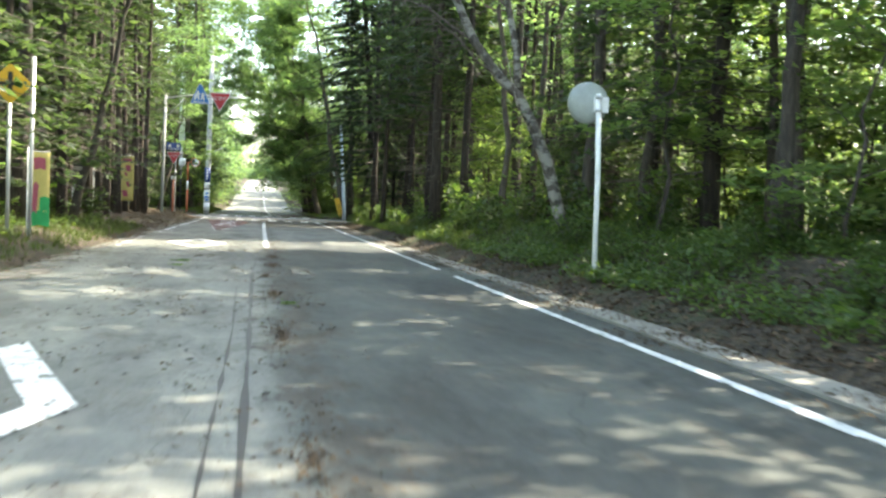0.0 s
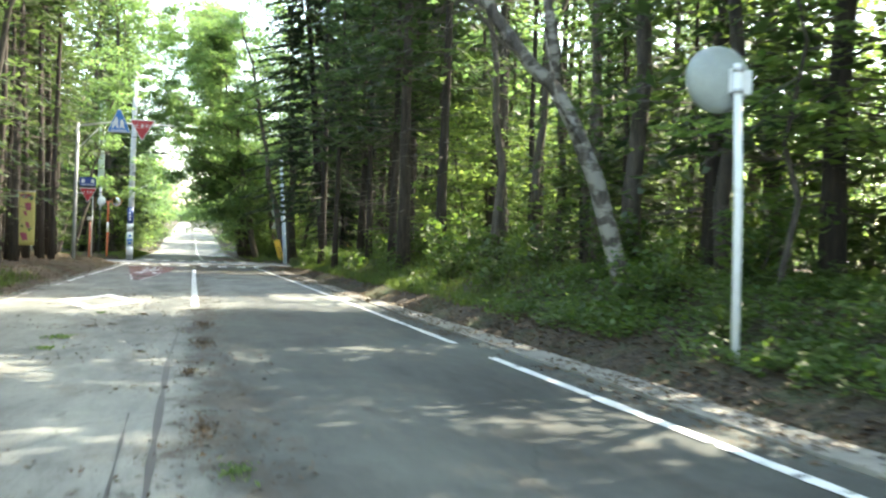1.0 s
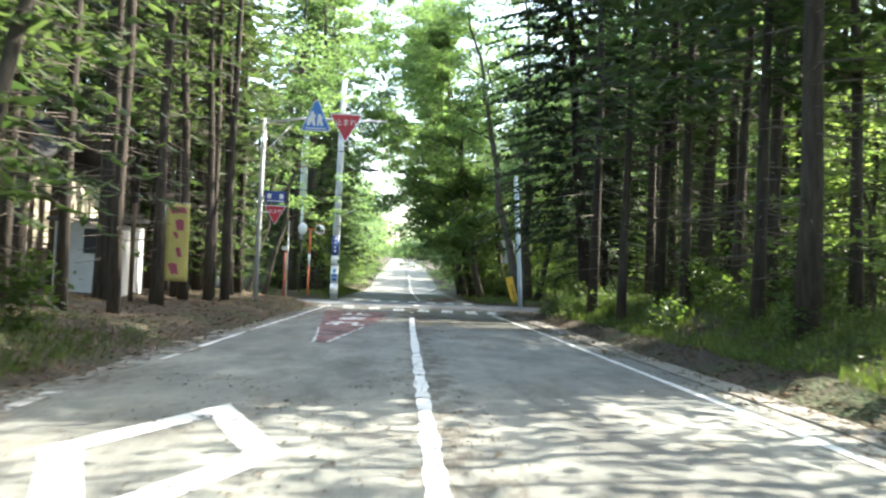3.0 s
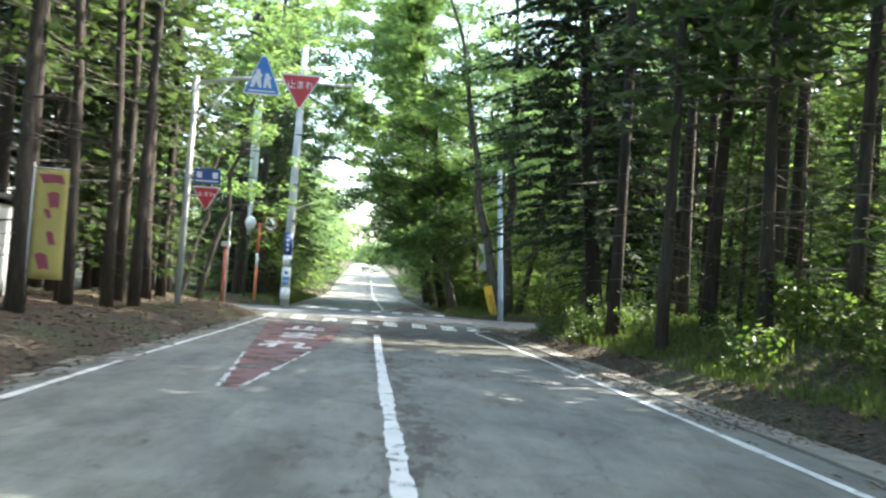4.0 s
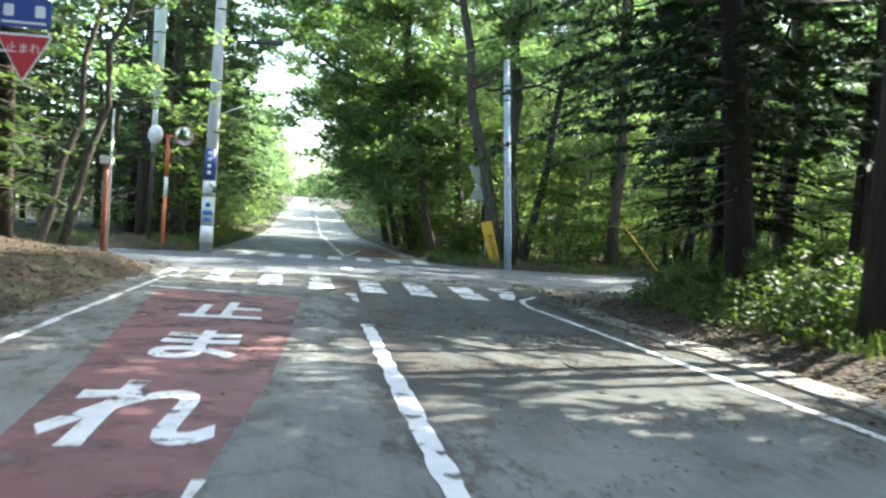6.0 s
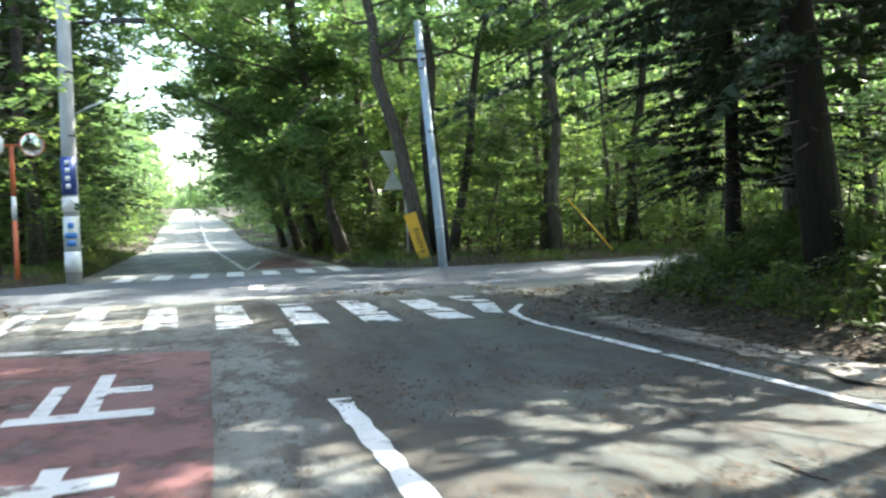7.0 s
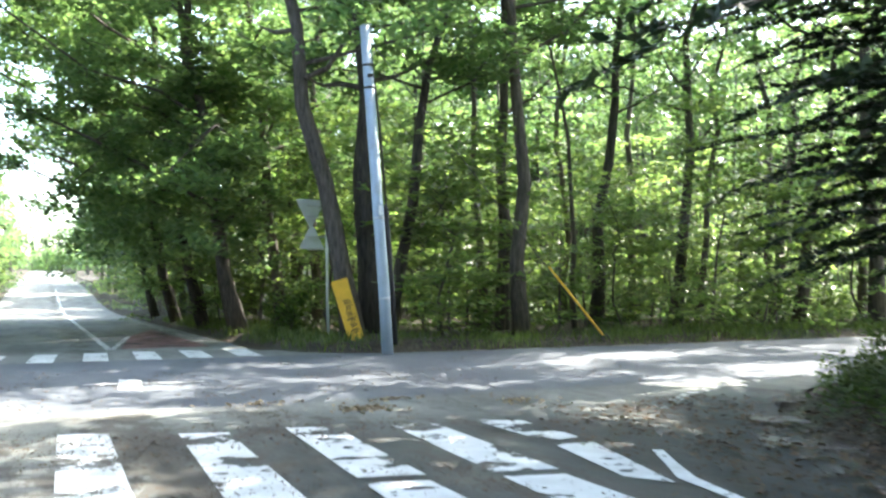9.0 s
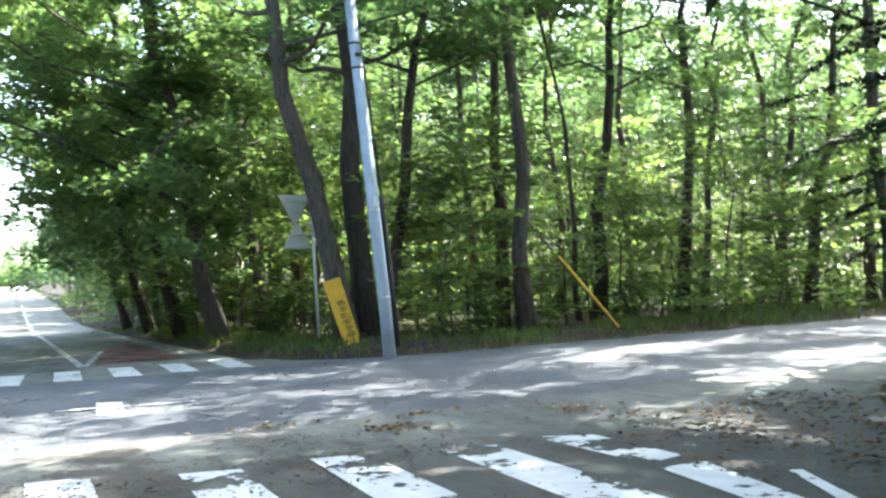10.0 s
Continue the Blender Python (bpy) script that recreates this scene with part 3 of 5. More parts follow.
def overhead_sign_post():
    p = thing("overhead_sign_post", (-4.58, 50.43, 0.25), "grey steel post whose arm holds signs over the road", "sign post")
    tube_object("post", [(0, 0, -0.3), (0.02, 0, 3.0), (0.05, 0, 6.0)], [0.085, 0.08, 0.07], M_CONCRETE, p)
    tube_object("cap", [(0.05, 0, 6.0), (0.05, 0, 6.06)], [0.078, 0.05], M_GALV, p)
    tube_object("arm", [(0.05, 0, 5.9), (1.3, 0.02, 6.12), (4.1, 0.05, 6.14)], [0.045, 0.042, 0.035], M_GALV, p)
    tube_object("brace", [(0.06, 0, 4.9), (1.0, 0.01, 5.94)], 0.022, M_GALV, p)
    # blue sign: house-shaped triangle with plain white figures
    tri = rounded([(-0.5, -0.42), (0.5, -0.42), (0.06, 0.62), (-0.06, 0.62)], 0.06)
    m = pose(1.75, -0.09, 6.12)
    part("sign_plate", plate(bmesh.new(), tri, 0.02, m), M_SIGN_WHITE, p, "white rim of the blue sign")
    blue = part("sign_face", plate(bmesh.new(), scaled(tri, 0.93), 0.006, m @ pose(0, -0.013, 0)), M_SIGN_BLUE, p, "blue triangular crossing sign face")
    bm = bmesh.new()
    tall = [(-0.31, -0.24), (-0.22, -0.24), (-0.15, -0.08), (-0.09, -0.24), (-0.01, -0.24), (-0.05, 0.02), (0.0, 0.1), (-0.06, 0.13), (-0.08, 0.24), (-0.17, 0.24), (-0.2, 0.1), (-0.27, 0.02)]
    short = [(0.03, -0.24), (0.1, -0.24), (0.12, -0.12), (0.17, -0.24), (0.25, -0.24), (0.19, -0.02), (0.24, 0.04), (0.17, 0.07), (0.15, 0.14), (0.07, 0.14), (0.05, 0.0)]
    for outline in (tall, short):
        plate(bm, outline, 0.004, m @ pose(0, -0.018, 0))
    plate(bm, [(-0.34, -0.35), (0.34, -0.35), (0.34, -0.31), (-0.34, -0.31)], 0.004, m @ pose(0, -0.018, 0))
    part("figure_shapes", bm, M_SIGN_WHITE, p)
    stop_sign(p, 2.74, 5.84, -0.09, 1.06, 0.24)
    for x in (1.55, 1.85, 2.5, 2.8):
        bm = bmesh.new()
        box(bm, x, -0.035, 6.13, 0.05, 0.1, 0.12, 0.008)
        part("bracket", bm, M_GALV, p)
    # smaller pair on the post itself
    bm = bmesh.new()
    plate(bm, rounded([(-0.34, -0.19), (0.34, -0.19), (0.34, 0.19), (-0.34, 0.19)], 0.03), 0.015, pose(0.53, -0.1, 3.455))
    part("small_plate", bm, M_SIGN_NAVY, p, "navy rectangular plate with white marks")
    bm = bmesh.new()
    for x0, w, h in ((-0.2, 0.13, 0.16), (0.2, 0.13, 0.16)):
        plate(bm, rounded([(-w / 2, -h / 2), (w / 2, -h / 2), (w / 2, h / 2), (-w / 2, h / 2)], 0.03), 0.004, pose(0.53 + x0, -0.112, 3.48))
    plate(bm, [(-0.28, -0.02), (0.28, -0.02), (0.28, 0.012), (-0.28, 0.012)], 0.004, pose(0.53, -0.112, 3.33))
    part("plate_marks", bm, M_SIGN_WHITE, p)
    stop_sign(p, 0.54, 2.86, -0.1, 0.7, 0.15)
    for z in (3.45, 2.95):
        bm = bmesh.new()
        box(bm, 0.22, -0.04, z, 0.5, 0.05, 0.04, 0.006)
        part("bracket", bm, M_GALV, p)


def traffic_mirror():
    """A lone convex mirror seen from behind: white shell, pole and visor."""
    p = thing("traffic_mirror", (5.41, 14.2, 0.18), "grey-backed convex traffic mirror on a white steel post", "traffic mirror")
    tube_object("post", [(0, 0, -0.3), (-0.02, 0, 1.5), (-0.07, 0, 2.84)], 0.042, M_WHITE_STEEL, p)
    m = pose(-0.17, 0.16, 2.71, 90, 0, -8)
    v, f = [], []
    rings = [(0.02, -0.09), (0.17, -0.075), (0.27, -0.045), (0.32, 0.0), (0.326, 0.03), (0.31, 0.035)]
    for r, h in rings:
        for k in range(36):
            a = 2 * math.pi * k / 36
            v.append(m @ Vector((r * math.cos(a), r * math.sin(a), -h)))
    for i in range(len(rings) - 1):
        for k in range(36):
            f.append((i * 36 + k, i * 36 + (k + 1) % 36, (i + 1) * 36 + (k + 1) % 36, (i + 1) * 36 + k))
    f.append(tuple(range(35, -1, -1)))
    mesh_object("shell", v, f, M_SHELL, p, True)["label"] = "domed dull grey mirror back"
    v, f = [], []
    for i in range(6):
        r = 0.312 * i / 5
        for k in range(36):
            a = 2 * math.pi * k / 36
            v.append(m @ Vector((r * math.cos(a), r * math.sin(a), -0.034 - 0.05 * (1 - (i / 5) ** 2))))
    for i in range(5):
        for k in range(36):
            f.append((i * 36 + k, i * 36 + (k + 1) % 36, (i + 1) * 36 + (k + 1) % 36, (i + 1) * 36 + k))
    mesh_object("mirror_glass", v, f, M_MIRROR, p, True)
    bm = bmesh.new()
    box(bm, 0.0, 0.06, 2.68, 0.24, 0.03, 0.24, 0.01)
    part("mounting_plate", bm, M_WHITE_STEEL, p)
    for z in (2.58, 2.78):
        tube_object("clamp", [(-0.065, -0.005, z - 0.02), (-0.065, -0.005, z + 0.02)], 0.052, M_GALV, p)


def mirror_head(p, name, x, z, yaw, rim, face_towards):
    m = pose(x, 0, z) @ pose(0, 0, 0, 90, 0, yaw)
    v, f = [], []
    prof = [(0.0, -0.12), (0.16, -0.1), (0.26, -0.04), (0.3, 0.0), (0.3, 0.03), (0.275, 0.03)]
    for r, h in prof:
        for k in range(28):
            a = 2 * math.pi * k / 28
            v.append(m @ Vector((max(r, 0.002) * math.cos(a), max(r, 0.002) * math.sin(a), -h * face_towards)))
    n = len(prof)
    for i in range(n - 1):
        for k in range(28):
            f.append((i * 28 + k, i * 28 + (k + 1) % 28, (i + 1) * 28 + (k + 1) % 28, (i + 1) * 28 + k))
    head = mesh_object("mirror_head", v, f, rim, p, True)
    v, f = [], []
    for i in range(5):
        r = 0.278 * i / 4 + 0.001
        for k in range(28):
            a = 2 * math.pi * k / 28
            v.append(m @ Vector((r * math.cos(a), r * math.sin(a), -(0.028 + 0.045 * (1 - (i / 4) ** 2)) * face_towards)))
    for i in range(4):
        for k in range(28):
            f.append((i * 28 + k, i * 28 + (k + 1) % 28, (i + 1) * 28 + (k + 1) % 28, (i + 1) * 28 + k))
    mesh_object("mirror_glass", v, f, M_MIRROR, head, True)
    return head


def double_mirror():
    p = thing("double_traffic_mirror", (-4.54, 67.2, 0.1), "twin round traffic mirrors on an orange post with a white band", "traffic mirror")
    tube_object("post", [(0, 0, -0.3), (0, 0, 1.55)], 0.06, M_ORANGE, p)
    tube_object("white_band", [(0, 0, 1.55), (0, 0, 2.15)], 0.06, M_WHITE_STEEL, p, label="white reflective band")
    tube_object("post_top", [(0, 0, 2.15), (0, 0, 3.4)], 0.06, M_ORANGE, p)
    tube_object("crossbar", [(-0.4, 0, 3.42), (0.46, 0, 3.42)], 0.03, M_ORANGE, p)
    mirror_head(p, "mirror", -0.4, 3.43, -35, M_WHITE_STEEL, 1)
    mirror_head(p, "mirror", 0.48, 3.43, 25, M_ORANGE, -1)


def conduit_pole():
    p = thing("conduit_pole", (-5.03, 67.6, 0.1), "slim dark pole with a pale green pipe casing at its top", "pole")
    tube_object("pole", [(0, 0, -0.3), (0, 0, 4.6)], 0.055, M_DARK, p)
    tube_object("sleeve", [(0, 0, 2.9), (0, 0, 4.7)], 0.085, M_GALV, p, label="pale grey pipe sleeve")
    tube_object("casing", [(0, 0, 4.65), (0, 0, 4.75), (0, 0, 9.4), (0, 0, 9.5)], [0.1, 0.185, 0.18, 0.12], M_CASING, p)
    for z in (5.4, 6.6, 8.0):
        tube_object("strap", [(0, 0, z), (0, 0, z + 0.04)], 0.192, M_DARK, p)


def utility_pole():
    p = thing("utility_pole", (-3.22, 67.2, 0.1), "tall concrete utility pole wrapped in blue and white notices", "utility pole")
    tube_object("shaft", [(0, 0, -0.4), (0.02, 0, 4), (0.08, 0, 11.5)], [0.2, 0.18, 0.135], M_CONCRETE, p, 20)

    def wrap(name, z0, z1, r, a0, a1, mat, label=""):
        v, f = [], []
        n = 14
        for k in range(n + 1):
            a = radians(a0 + (a1 - a0) * k / n)
            for z in (z0, z1):
                for rr in (r, r + 0.008):
                    v.append((rr * math.cos(a), rr * math.sin(a), z))
        for k in range(n):
            b = k * 4
            f += [(b + 1, b + 5, b + 7, b + 3), (b, b + 2, b + 6, b + 4), (b + 2, b + 3, b + 7, b + 6), (b, b + 4, b + 5, b + 1)]
        f += [(0, 1, 3, 2), (n * 4, n * 4 + 2, n * 4 + 3, n * 4 + 1)]
        ob = mesh_object(name, v, f, mat, p, True)
        if label:
            ob["label"] = label
        return ob

    wrap("notice", 2.15, 3.1, 0.197, 200, 330, M_SIGN_NAVY, "navy notice with white marks")
    for z in (2.3, 2.5, 2.7, 2.9):
        wrap("notice_mark", z, z + 0.12, 0.206, 250, 280, M_SIGN_WHITE)
    wrap("notice", 1.72, 2.1, 0.2, 190, 340, M_SIGN_WHITE, "white weathered notice")
    wrap("notice", 0.75, 1.6, 0.2, 180, 345, M_SIGN_BACK, "pale blue and white poster")
    for z, a0, a1 in ((0.85, 240, 300), (1.05, 225, 310), (1.3, 250, 290)):
        wrap("notice_mark", z, z + 0.14, 0.209, a0, a1, M_SIGN_BLUE)
    wrap("notice", 0.2, 0.72, 0.205, 190, 340, M_SIGN_WHITE, "white torn poster")
    tube_object("lamp_arm", [(0.15, -0.02, 4.15), (0.55, -0.1, 4.35), (0.95, -0.15, 4.5)], 0.025, M_GALV, p)
    tube_object("arm", [(0.05, 0, 6.45), (1.1, -0.05, 6.55)], 0.03, M_DARK, p)
    bm = bmesh.new()
    box(bm, 1.6, -0.05, 6.55, 0.85, 0.18, 0.13, 0.03, pose(0, 0, 0, 0, 0, 0))
    part("lamp_housing", bm, M_DARK, p, label="dark street lamp housing")
    for z in (3.6, 5.2, 7.4):
        tube_object("band", [(0.02 + 0.005 * z, 0, z), (0.02 + 0.005 * z, 0, z + 0.05)], 0.195 - 0.004 * z, M_DARK, p, 20)


def small_red_post():
    p = thing("marker_post", (-4.86, 60.0, 0.25), "faded red post with a white box on top", "marker post")
    tube_object("post", [(0, 0, -0.3), (0, 0, 1.95)], 0.06, M_RUST, p)
    bm = bmesh.new()
    box(bm, 0, 0, 2.05, 0.3, 0.16, 0.18, 0.02)
    part("box", bm, M_WHITE_STEEL, p)
    q = thing("steel_post", (-4.74, 59.85, 0.2), "thin grey steel post with a small dark plate", "post")
    tube_object("post", [(0, 0, -0.3), (0.01, 0, 3.28)], 0.03, M_GALV, q)
    bm = bmesh.new()
    box(bm, 0.09, 0, 2.95, 0.09, 0.05, 0.5, 0.01)
    part("plate", bm, M_WOOD, q)


def roadside_pole():
    p = thing("leaning_pole", (6.17, 66.05, 0.12), "leaning grey-blue steel utility pole with a black cable guard", "utility pole")
    path = [(0, 0, -0.3), (-0.07, 0, 1.0), (-0.46, 0, 6.4)]
    tube_object("shaft", path, [0.118, 0.116, 0.1], M_STEEL_BLUE, p, 20)
    tube_object("cap", [(-0.46, 0, 6.4), (-0.463, 0, 6.44)], [0.102, 0.07], M_GALV, p, 20)
    tube_object("cable_guard", [(0.16, 0.03, 0.05), (0.1, 0.03, 1.2), (-0.02, 0.03, 2.75), (-0.04, 0.03, 2.85)], [0.06, 0.055, 0.05, 0.02], M_BLACK, p)
    tube_object("cable", [(0.0, 0.06, 2.8), (-0.13, 0.1, 4.5), (-0.32, 0.1, 6.1)], 0.022, M_BLACK, p)
    for z in (0.95, 2.55, 5.15, 5.6):
        c = -0.07 - (z - 1) * 0.0722
        tube_object("band", [(c, 0, z), (c - 0.002, 0, z + 0.045)], 0.126 - 0.004 * z, M_GALV if z < 3 else M_DARK, p, 20)
    bm = bmesh.new()
    box(bm, -0.19, -0.118, 2.72, 0.07, 0.012, 0.2, 0.004)
    part("small_plate", bm, M_SIGN_WHITE, p, "small white plate")
    bm = bmesh.new()
    box(bm, -0.39, -0.1, 5.4, 0.1, 0.08, 0.06, 0.01)
    part("bolt_bracket", bm, M_DARK, p)
    # stay wire with its yellow guard
    g = thing("guy_wire", (11.0, 65.7, 0.2), "steel guy wire with a yellow plastic guard at its foot", "guy wire")
    top = Vector((5.75 - 11.0, 0.3, 6.1))
    tube_object("wire", [(0, 0, -0.1), top], 0.009, M_DARK, g, 6)
    tube_object("guard", [top * 0.01, top * 0.25], 0.024, M_YELLOW, g, 10)


def yellow_board():
    p = thing("leaning_board", (6.12, 67.9, 0.15), "yellow warning board with black marks leaning against a tree", "sign board")
    m = Matrix.Translation((0, 0, 0)) @ pose(0, 0, 0, -7, -15, -4)
    bm = bmesh.new()
    plate(bm, rounded([(-0.17, 0), (0.17, 0), (0.185, 1.4), (-0.185, 1.4)], 0.03), 0.03, m)
    part("board", bm, M_YELLOW, p)
    bm = bmesh.new()
    random.seed(11)
    for i in range(6):
        for k in range(3):
            w = random.uniform(0.05, 0.1)
            x, z = random.uniform(-0.03, 0.03) + 0.03, 0.2 + i * 0.13 + k * 0.035
            plate(bm, [(x - w, z), (x + w, z), (x + w, z + 0.018), (x - w, z + 0.018)], 0.004, m @ pose(0, -0.018, 0))
    part("marks", bm, M_INK, p)


def rear_signs():
    p = thing("sign_post", (6.37, 71.0, 0.25), "white post with triangular signs seen from behind", "sign post")
    tube_object("post", [(0, 0, -0.3), (-0.05, 0, 3.12)], 0.035, M_WHITE_STEEL, p)
    up = rounded([(-0.34, -0.28), (0.34, -0.28), (0.05, 0.28), (-0.05, 0.28)], 0.05)
    down = rounded([(-0.4, 0.36), (0.4, 0.36), (0.0, -0.38)], 0.05)
    part("sign_plate", plate(bmesh.new(), down, 0.02, pose(-0.43, 0.06, 2.92, 0, 0, 8)), M_SIGN_BACK, p, "bare back of a triangular sign")
    part("sign_plate", plate(bmesh.new(), up, 0.02, pose(-0.4, 0.06, 2.33, 0, 0, 8)), M_SIGN_BACK, p, "bare back of a triangular sign")
    for z in (2.05, 2.35, 2.85, 3.12):
        bm = bmesh.new()
        box(bm, -0.26, 0.02, z, 0.56, 0.03, 0.035, 0.006)
        part("rail", bm, M_GALV, p)


def diamond_sign():
    p = thing("crossroads_sign", (-4.52, 20.0, 0.4), "yellow diamond crossroads warning sign on a grey post", "road sign")
    tube_object("post", [(0, 0, -0.3), (0.0, 0, 3.1)], 0.035, M_GALV, p)
    d = rounded([(0, -0.4), (0.4, 0), (0, 0.4), (-0.4, 0)], 0.07)
    m = pose(0.02, -0.05, 2.81)
    part("sign_plate", plate(bmesh.new(), d, 0.02, m), M_YELLOW, p, "yellow diamond plate")
    bm = bmesh.new()
    plate(bm, [(-0.045, -0.23), (0.045, -0.23), (0.045, 0.23), (-0.045, 0.23)], 0.004, m @ pose(0, -0.014, 0))
    plate(bm, [(-0.23, -0.035), (0.23, -0.035), (0.23, 0.035), (-0.23, 0.035)], 0.004, m @ pose(0, -0.0155, 0))
    part("cross_mark", bm, M_INK, p)
    q = thing("steel_pole", (-4.18, 20.3, 0.4), "plain grey steel pole beside a banner", "pole")
    tube_object("pole", [(0, 0, -0.3), (0.02, 0, 3.4)], 0.04, M_GALV, q)


def banner(x, y, z, w, h, name, label, lower):
    p = thing("banner", (x, y, z), label, "banner flag", group="roadside banners")
    tube_object("pole", [(-w / 2 - 0.03, 0, -0.6), (-w / 2 - 0.03, 0, h + 0.5)], 0.014, M_WHITE_STEEL, p, 8)
    tube_object("top_rod", [(-w / 2 - 0.03, 0, h + 0.42), (w / 2, 0, h + 0.42)], 0.008, M_WHITE_STEEL, p, 6)
    nx, nz = 6, 14

    def cloth(u, s):
        return (-w / 2 + w * u, 0.05 * math.sin(4.5 * u + 3 * s) * (0.3 + s * 0.5), h + 0.4 - h * s)

    v = [cloth(i / nx, j / nz) for j in range(nz + 1) for i in range(nx + 1)]
    f = [(j * (nx + 1) + i, (j + 1) * (nx + 1) + i, (j + 1) * (nx + 1) + i + 1, j * (nx + 1) + i + 1) for j in range(nz) for i in range(nx)]
    c = mesh_object("cloth", v, f, M_BANNER, p, True)
    sol = c.modifiers.new("thick", "SOLIDIFY")
    sol.thickness = 0.004
    random.seed(round(x * 10))
    for s0, s1, u0, u1, mat in lower:
        lean, pinch = random.uniform(-0.14, 0.14), random.uniform(0.0, 0.7)
        if mat is M_BANNER_GREEN:
            lean = pinch = 0.0

        def spot(i, j):
            a, b = i / 4 - 0.5, j / 4
            u = (u0 + u1) / 2 + (u1 - u0) * a * (1 - pinch * b) + lean * (b - 0.5)
            return cloth(min(1.0, max(0.0, u)), s0 + (s1 - s0) * (b + 0.25 * abs(a)))

        v2 = [Vector(spot(i, j)) + Vector((0, -0.006, 0)) for j in range(5) for i in range(5)]
        f2 = [(j * 5 + i, (j + 1) * 5 + i, (j + 1) * 5 + i + 1, j * 5 + i + 1) for j in range(4) for i in range(4)]
        mesh_object("print", v2, f2, mat, c, True)


def house():
    p = thing("house", (-13.5, 42.0, 0.35), "beige plastered house with grey lower cladding behind the trees", "house")
    bm = bmesh.new()
    box(bm, 0, 3, 2.3, 9.0, 6, 1.8)
    part("upper_wall", bm, M_PLASTER, p, "beige plaster wall")
    bm = bmesh.new()
    box(bm, 0, 3, 0.7, 8.96, 5.96, 1.4)
    part("lower_wall", bm, M_CLADDING, p, "grey-brown cladding")
    bm = bmesh.new()
    for sx, a in ((-1, 1), (1, -1)):
        box(bm, 0, 3, 0, 10.4, 4.2, 0.12, 0.02, pose(0, 3 + sx * 1.75, 3.95, a * 22, 0, 0) @ pose(0, -3, 0))
    part("roof", bm, M_ROOF, p, "dark metal roof")
    for x in (-2.6, 0.6):
        bm = bmesh.new()
        box(bm, x, -0.03, 2.2, 1.6, 0.08, 1.0, 0.01)
        w = part("window", bm, M_WHITE_STEEL, p)
        bm = bmesh.new()
        box(bm, x, -0.06, 2.2, 1.46, 0.04, 0.86)
        part("pane", bm, M_BLACK, w)
    s = thing("shed", (-7.5, 42.4, 0.35), "pale grey shed with a dark window beside the house", "shed")
    bm = bmesh.new()
    box(bm, 0, 1.2, 0.95, 1.5, 2.4, 1.9, 0.02)
    part("wall", bm, M_SHED, s)
    bm = bmesh.new()
    box(bm, 0.25, -0.02, 1.45, 0.55, 0.06, 0.6, 0.01)
    part("window", bm, M_BLACK, s, "dark window pane")
    bm = bmesh.new()
    box(bm, 0, 1.2, 1.96, 1.75, 2.7, 0.1, 0.02, pose(0, 0, 0, 3, 0, 0))
    part("roof", bm, M_ROOF, s)
    for x in (-1.25, -1.0, 1.2):
        tube_object("post", [(x, -0.2, -0.3), (x, -0.2, 2.4)], 0.06, M_WOOD, s, 8)


overhead_sign_post()
traffic_mirror()
double_mirror()
conduit_pole()
utility_pole()
small_red_post()
roadside_pole()
yellow_board()
rear_signs()
diamond_sign()
BAR = [(0.04, 0.12, 0.15, 0.85), (0.2, 0.34, 0.4, 0.8), (0.36, 0.44, 0.35, 0.55), (0.56, 0.68, 0.5, 0.72), (0.76, 0.9, 0.2, 0.62)]
banner(-5.22, 42.1, 0.5, 0.56, 1.88, "banner", "yellow roadside banner with red print, hung on a pole", [(*b, M_BANNER_RED) for b in BAR])
banner(-4.2, 21.2, 0.06, 0.4, 1.5, "banner", "yellow and green roadside banner with red print", [(0.06, 0.22, 0.2, 0.8, M_BANNER_RED), (0.4, 0.8, 0.15, 0.45, M_BANNER_RED), (0.8, 1.0, 0.0, 1.0, M_BANNER_GREEN), (0.6, 0.8, 0.55, 1.0, M_BANNER_GREEN)])
house()


# ---------------------------------------------------------------- plants
def leaf_mesh(name, centres, normals, ways, lengths, widths, material, parent, fold=0.18):
    """Many small pointed leaves, each two triangles folded along the midrib."""
    n = len(centres)
    ways = ways - normals * (ways * normals).sum(1, keepdims=True)
    ways /= np.linalg.norm(ways, axis=1, keepdims=True) + 1e-9
    side = np.cross(normals, ways)
    tip = centres + ways * (lengths * 0.5)[:, None]
    root = centres - ways * (lengths * 0.5)[:, None]
    drop = normals * (widths * fold)[:, None]
    l = centres + side * (widths * 0.5)[:, None] - drop - ways * (lengths * 0.06)[:, None]
    r = centres - side * (widths * 0.5)[:, None] - drop - ways * (lengths * 0.06)[:, None]
    co = np.stack([root, r, tip, l], 1).reshape(-1, 3)
    me = bpy.data.meshes.new(name)
    me.vertices.add(4 * n)
    me.vertices.foreach_set("co", co.astype(np.float32).ravel())
    idx = np.arange(n)[:, None] * 4
    tri = np.concatenate([idx + [0, 1, 2], idx + [0, 2, 3]], 1).ravel()
    me.loops.add(6 * n)
    me.loops.foreach_set("vertex_index", tri.astype(np.int32))
    me.polygons.add(2 * n)
    me.polygons.foreach_set("loop_start", np.arange(0, 6 * n, 3, dtype=np.int32))
    me.materials.append(material)
    me.update(calc_edges=True)
    ob = new(name, me)
    ob.parent = parent
    return ob


def unit(rng, n):
    v = rng.normal(size=(n, 3))
    return v / np.linalg.norm(v, axis=1, keepdims=True)


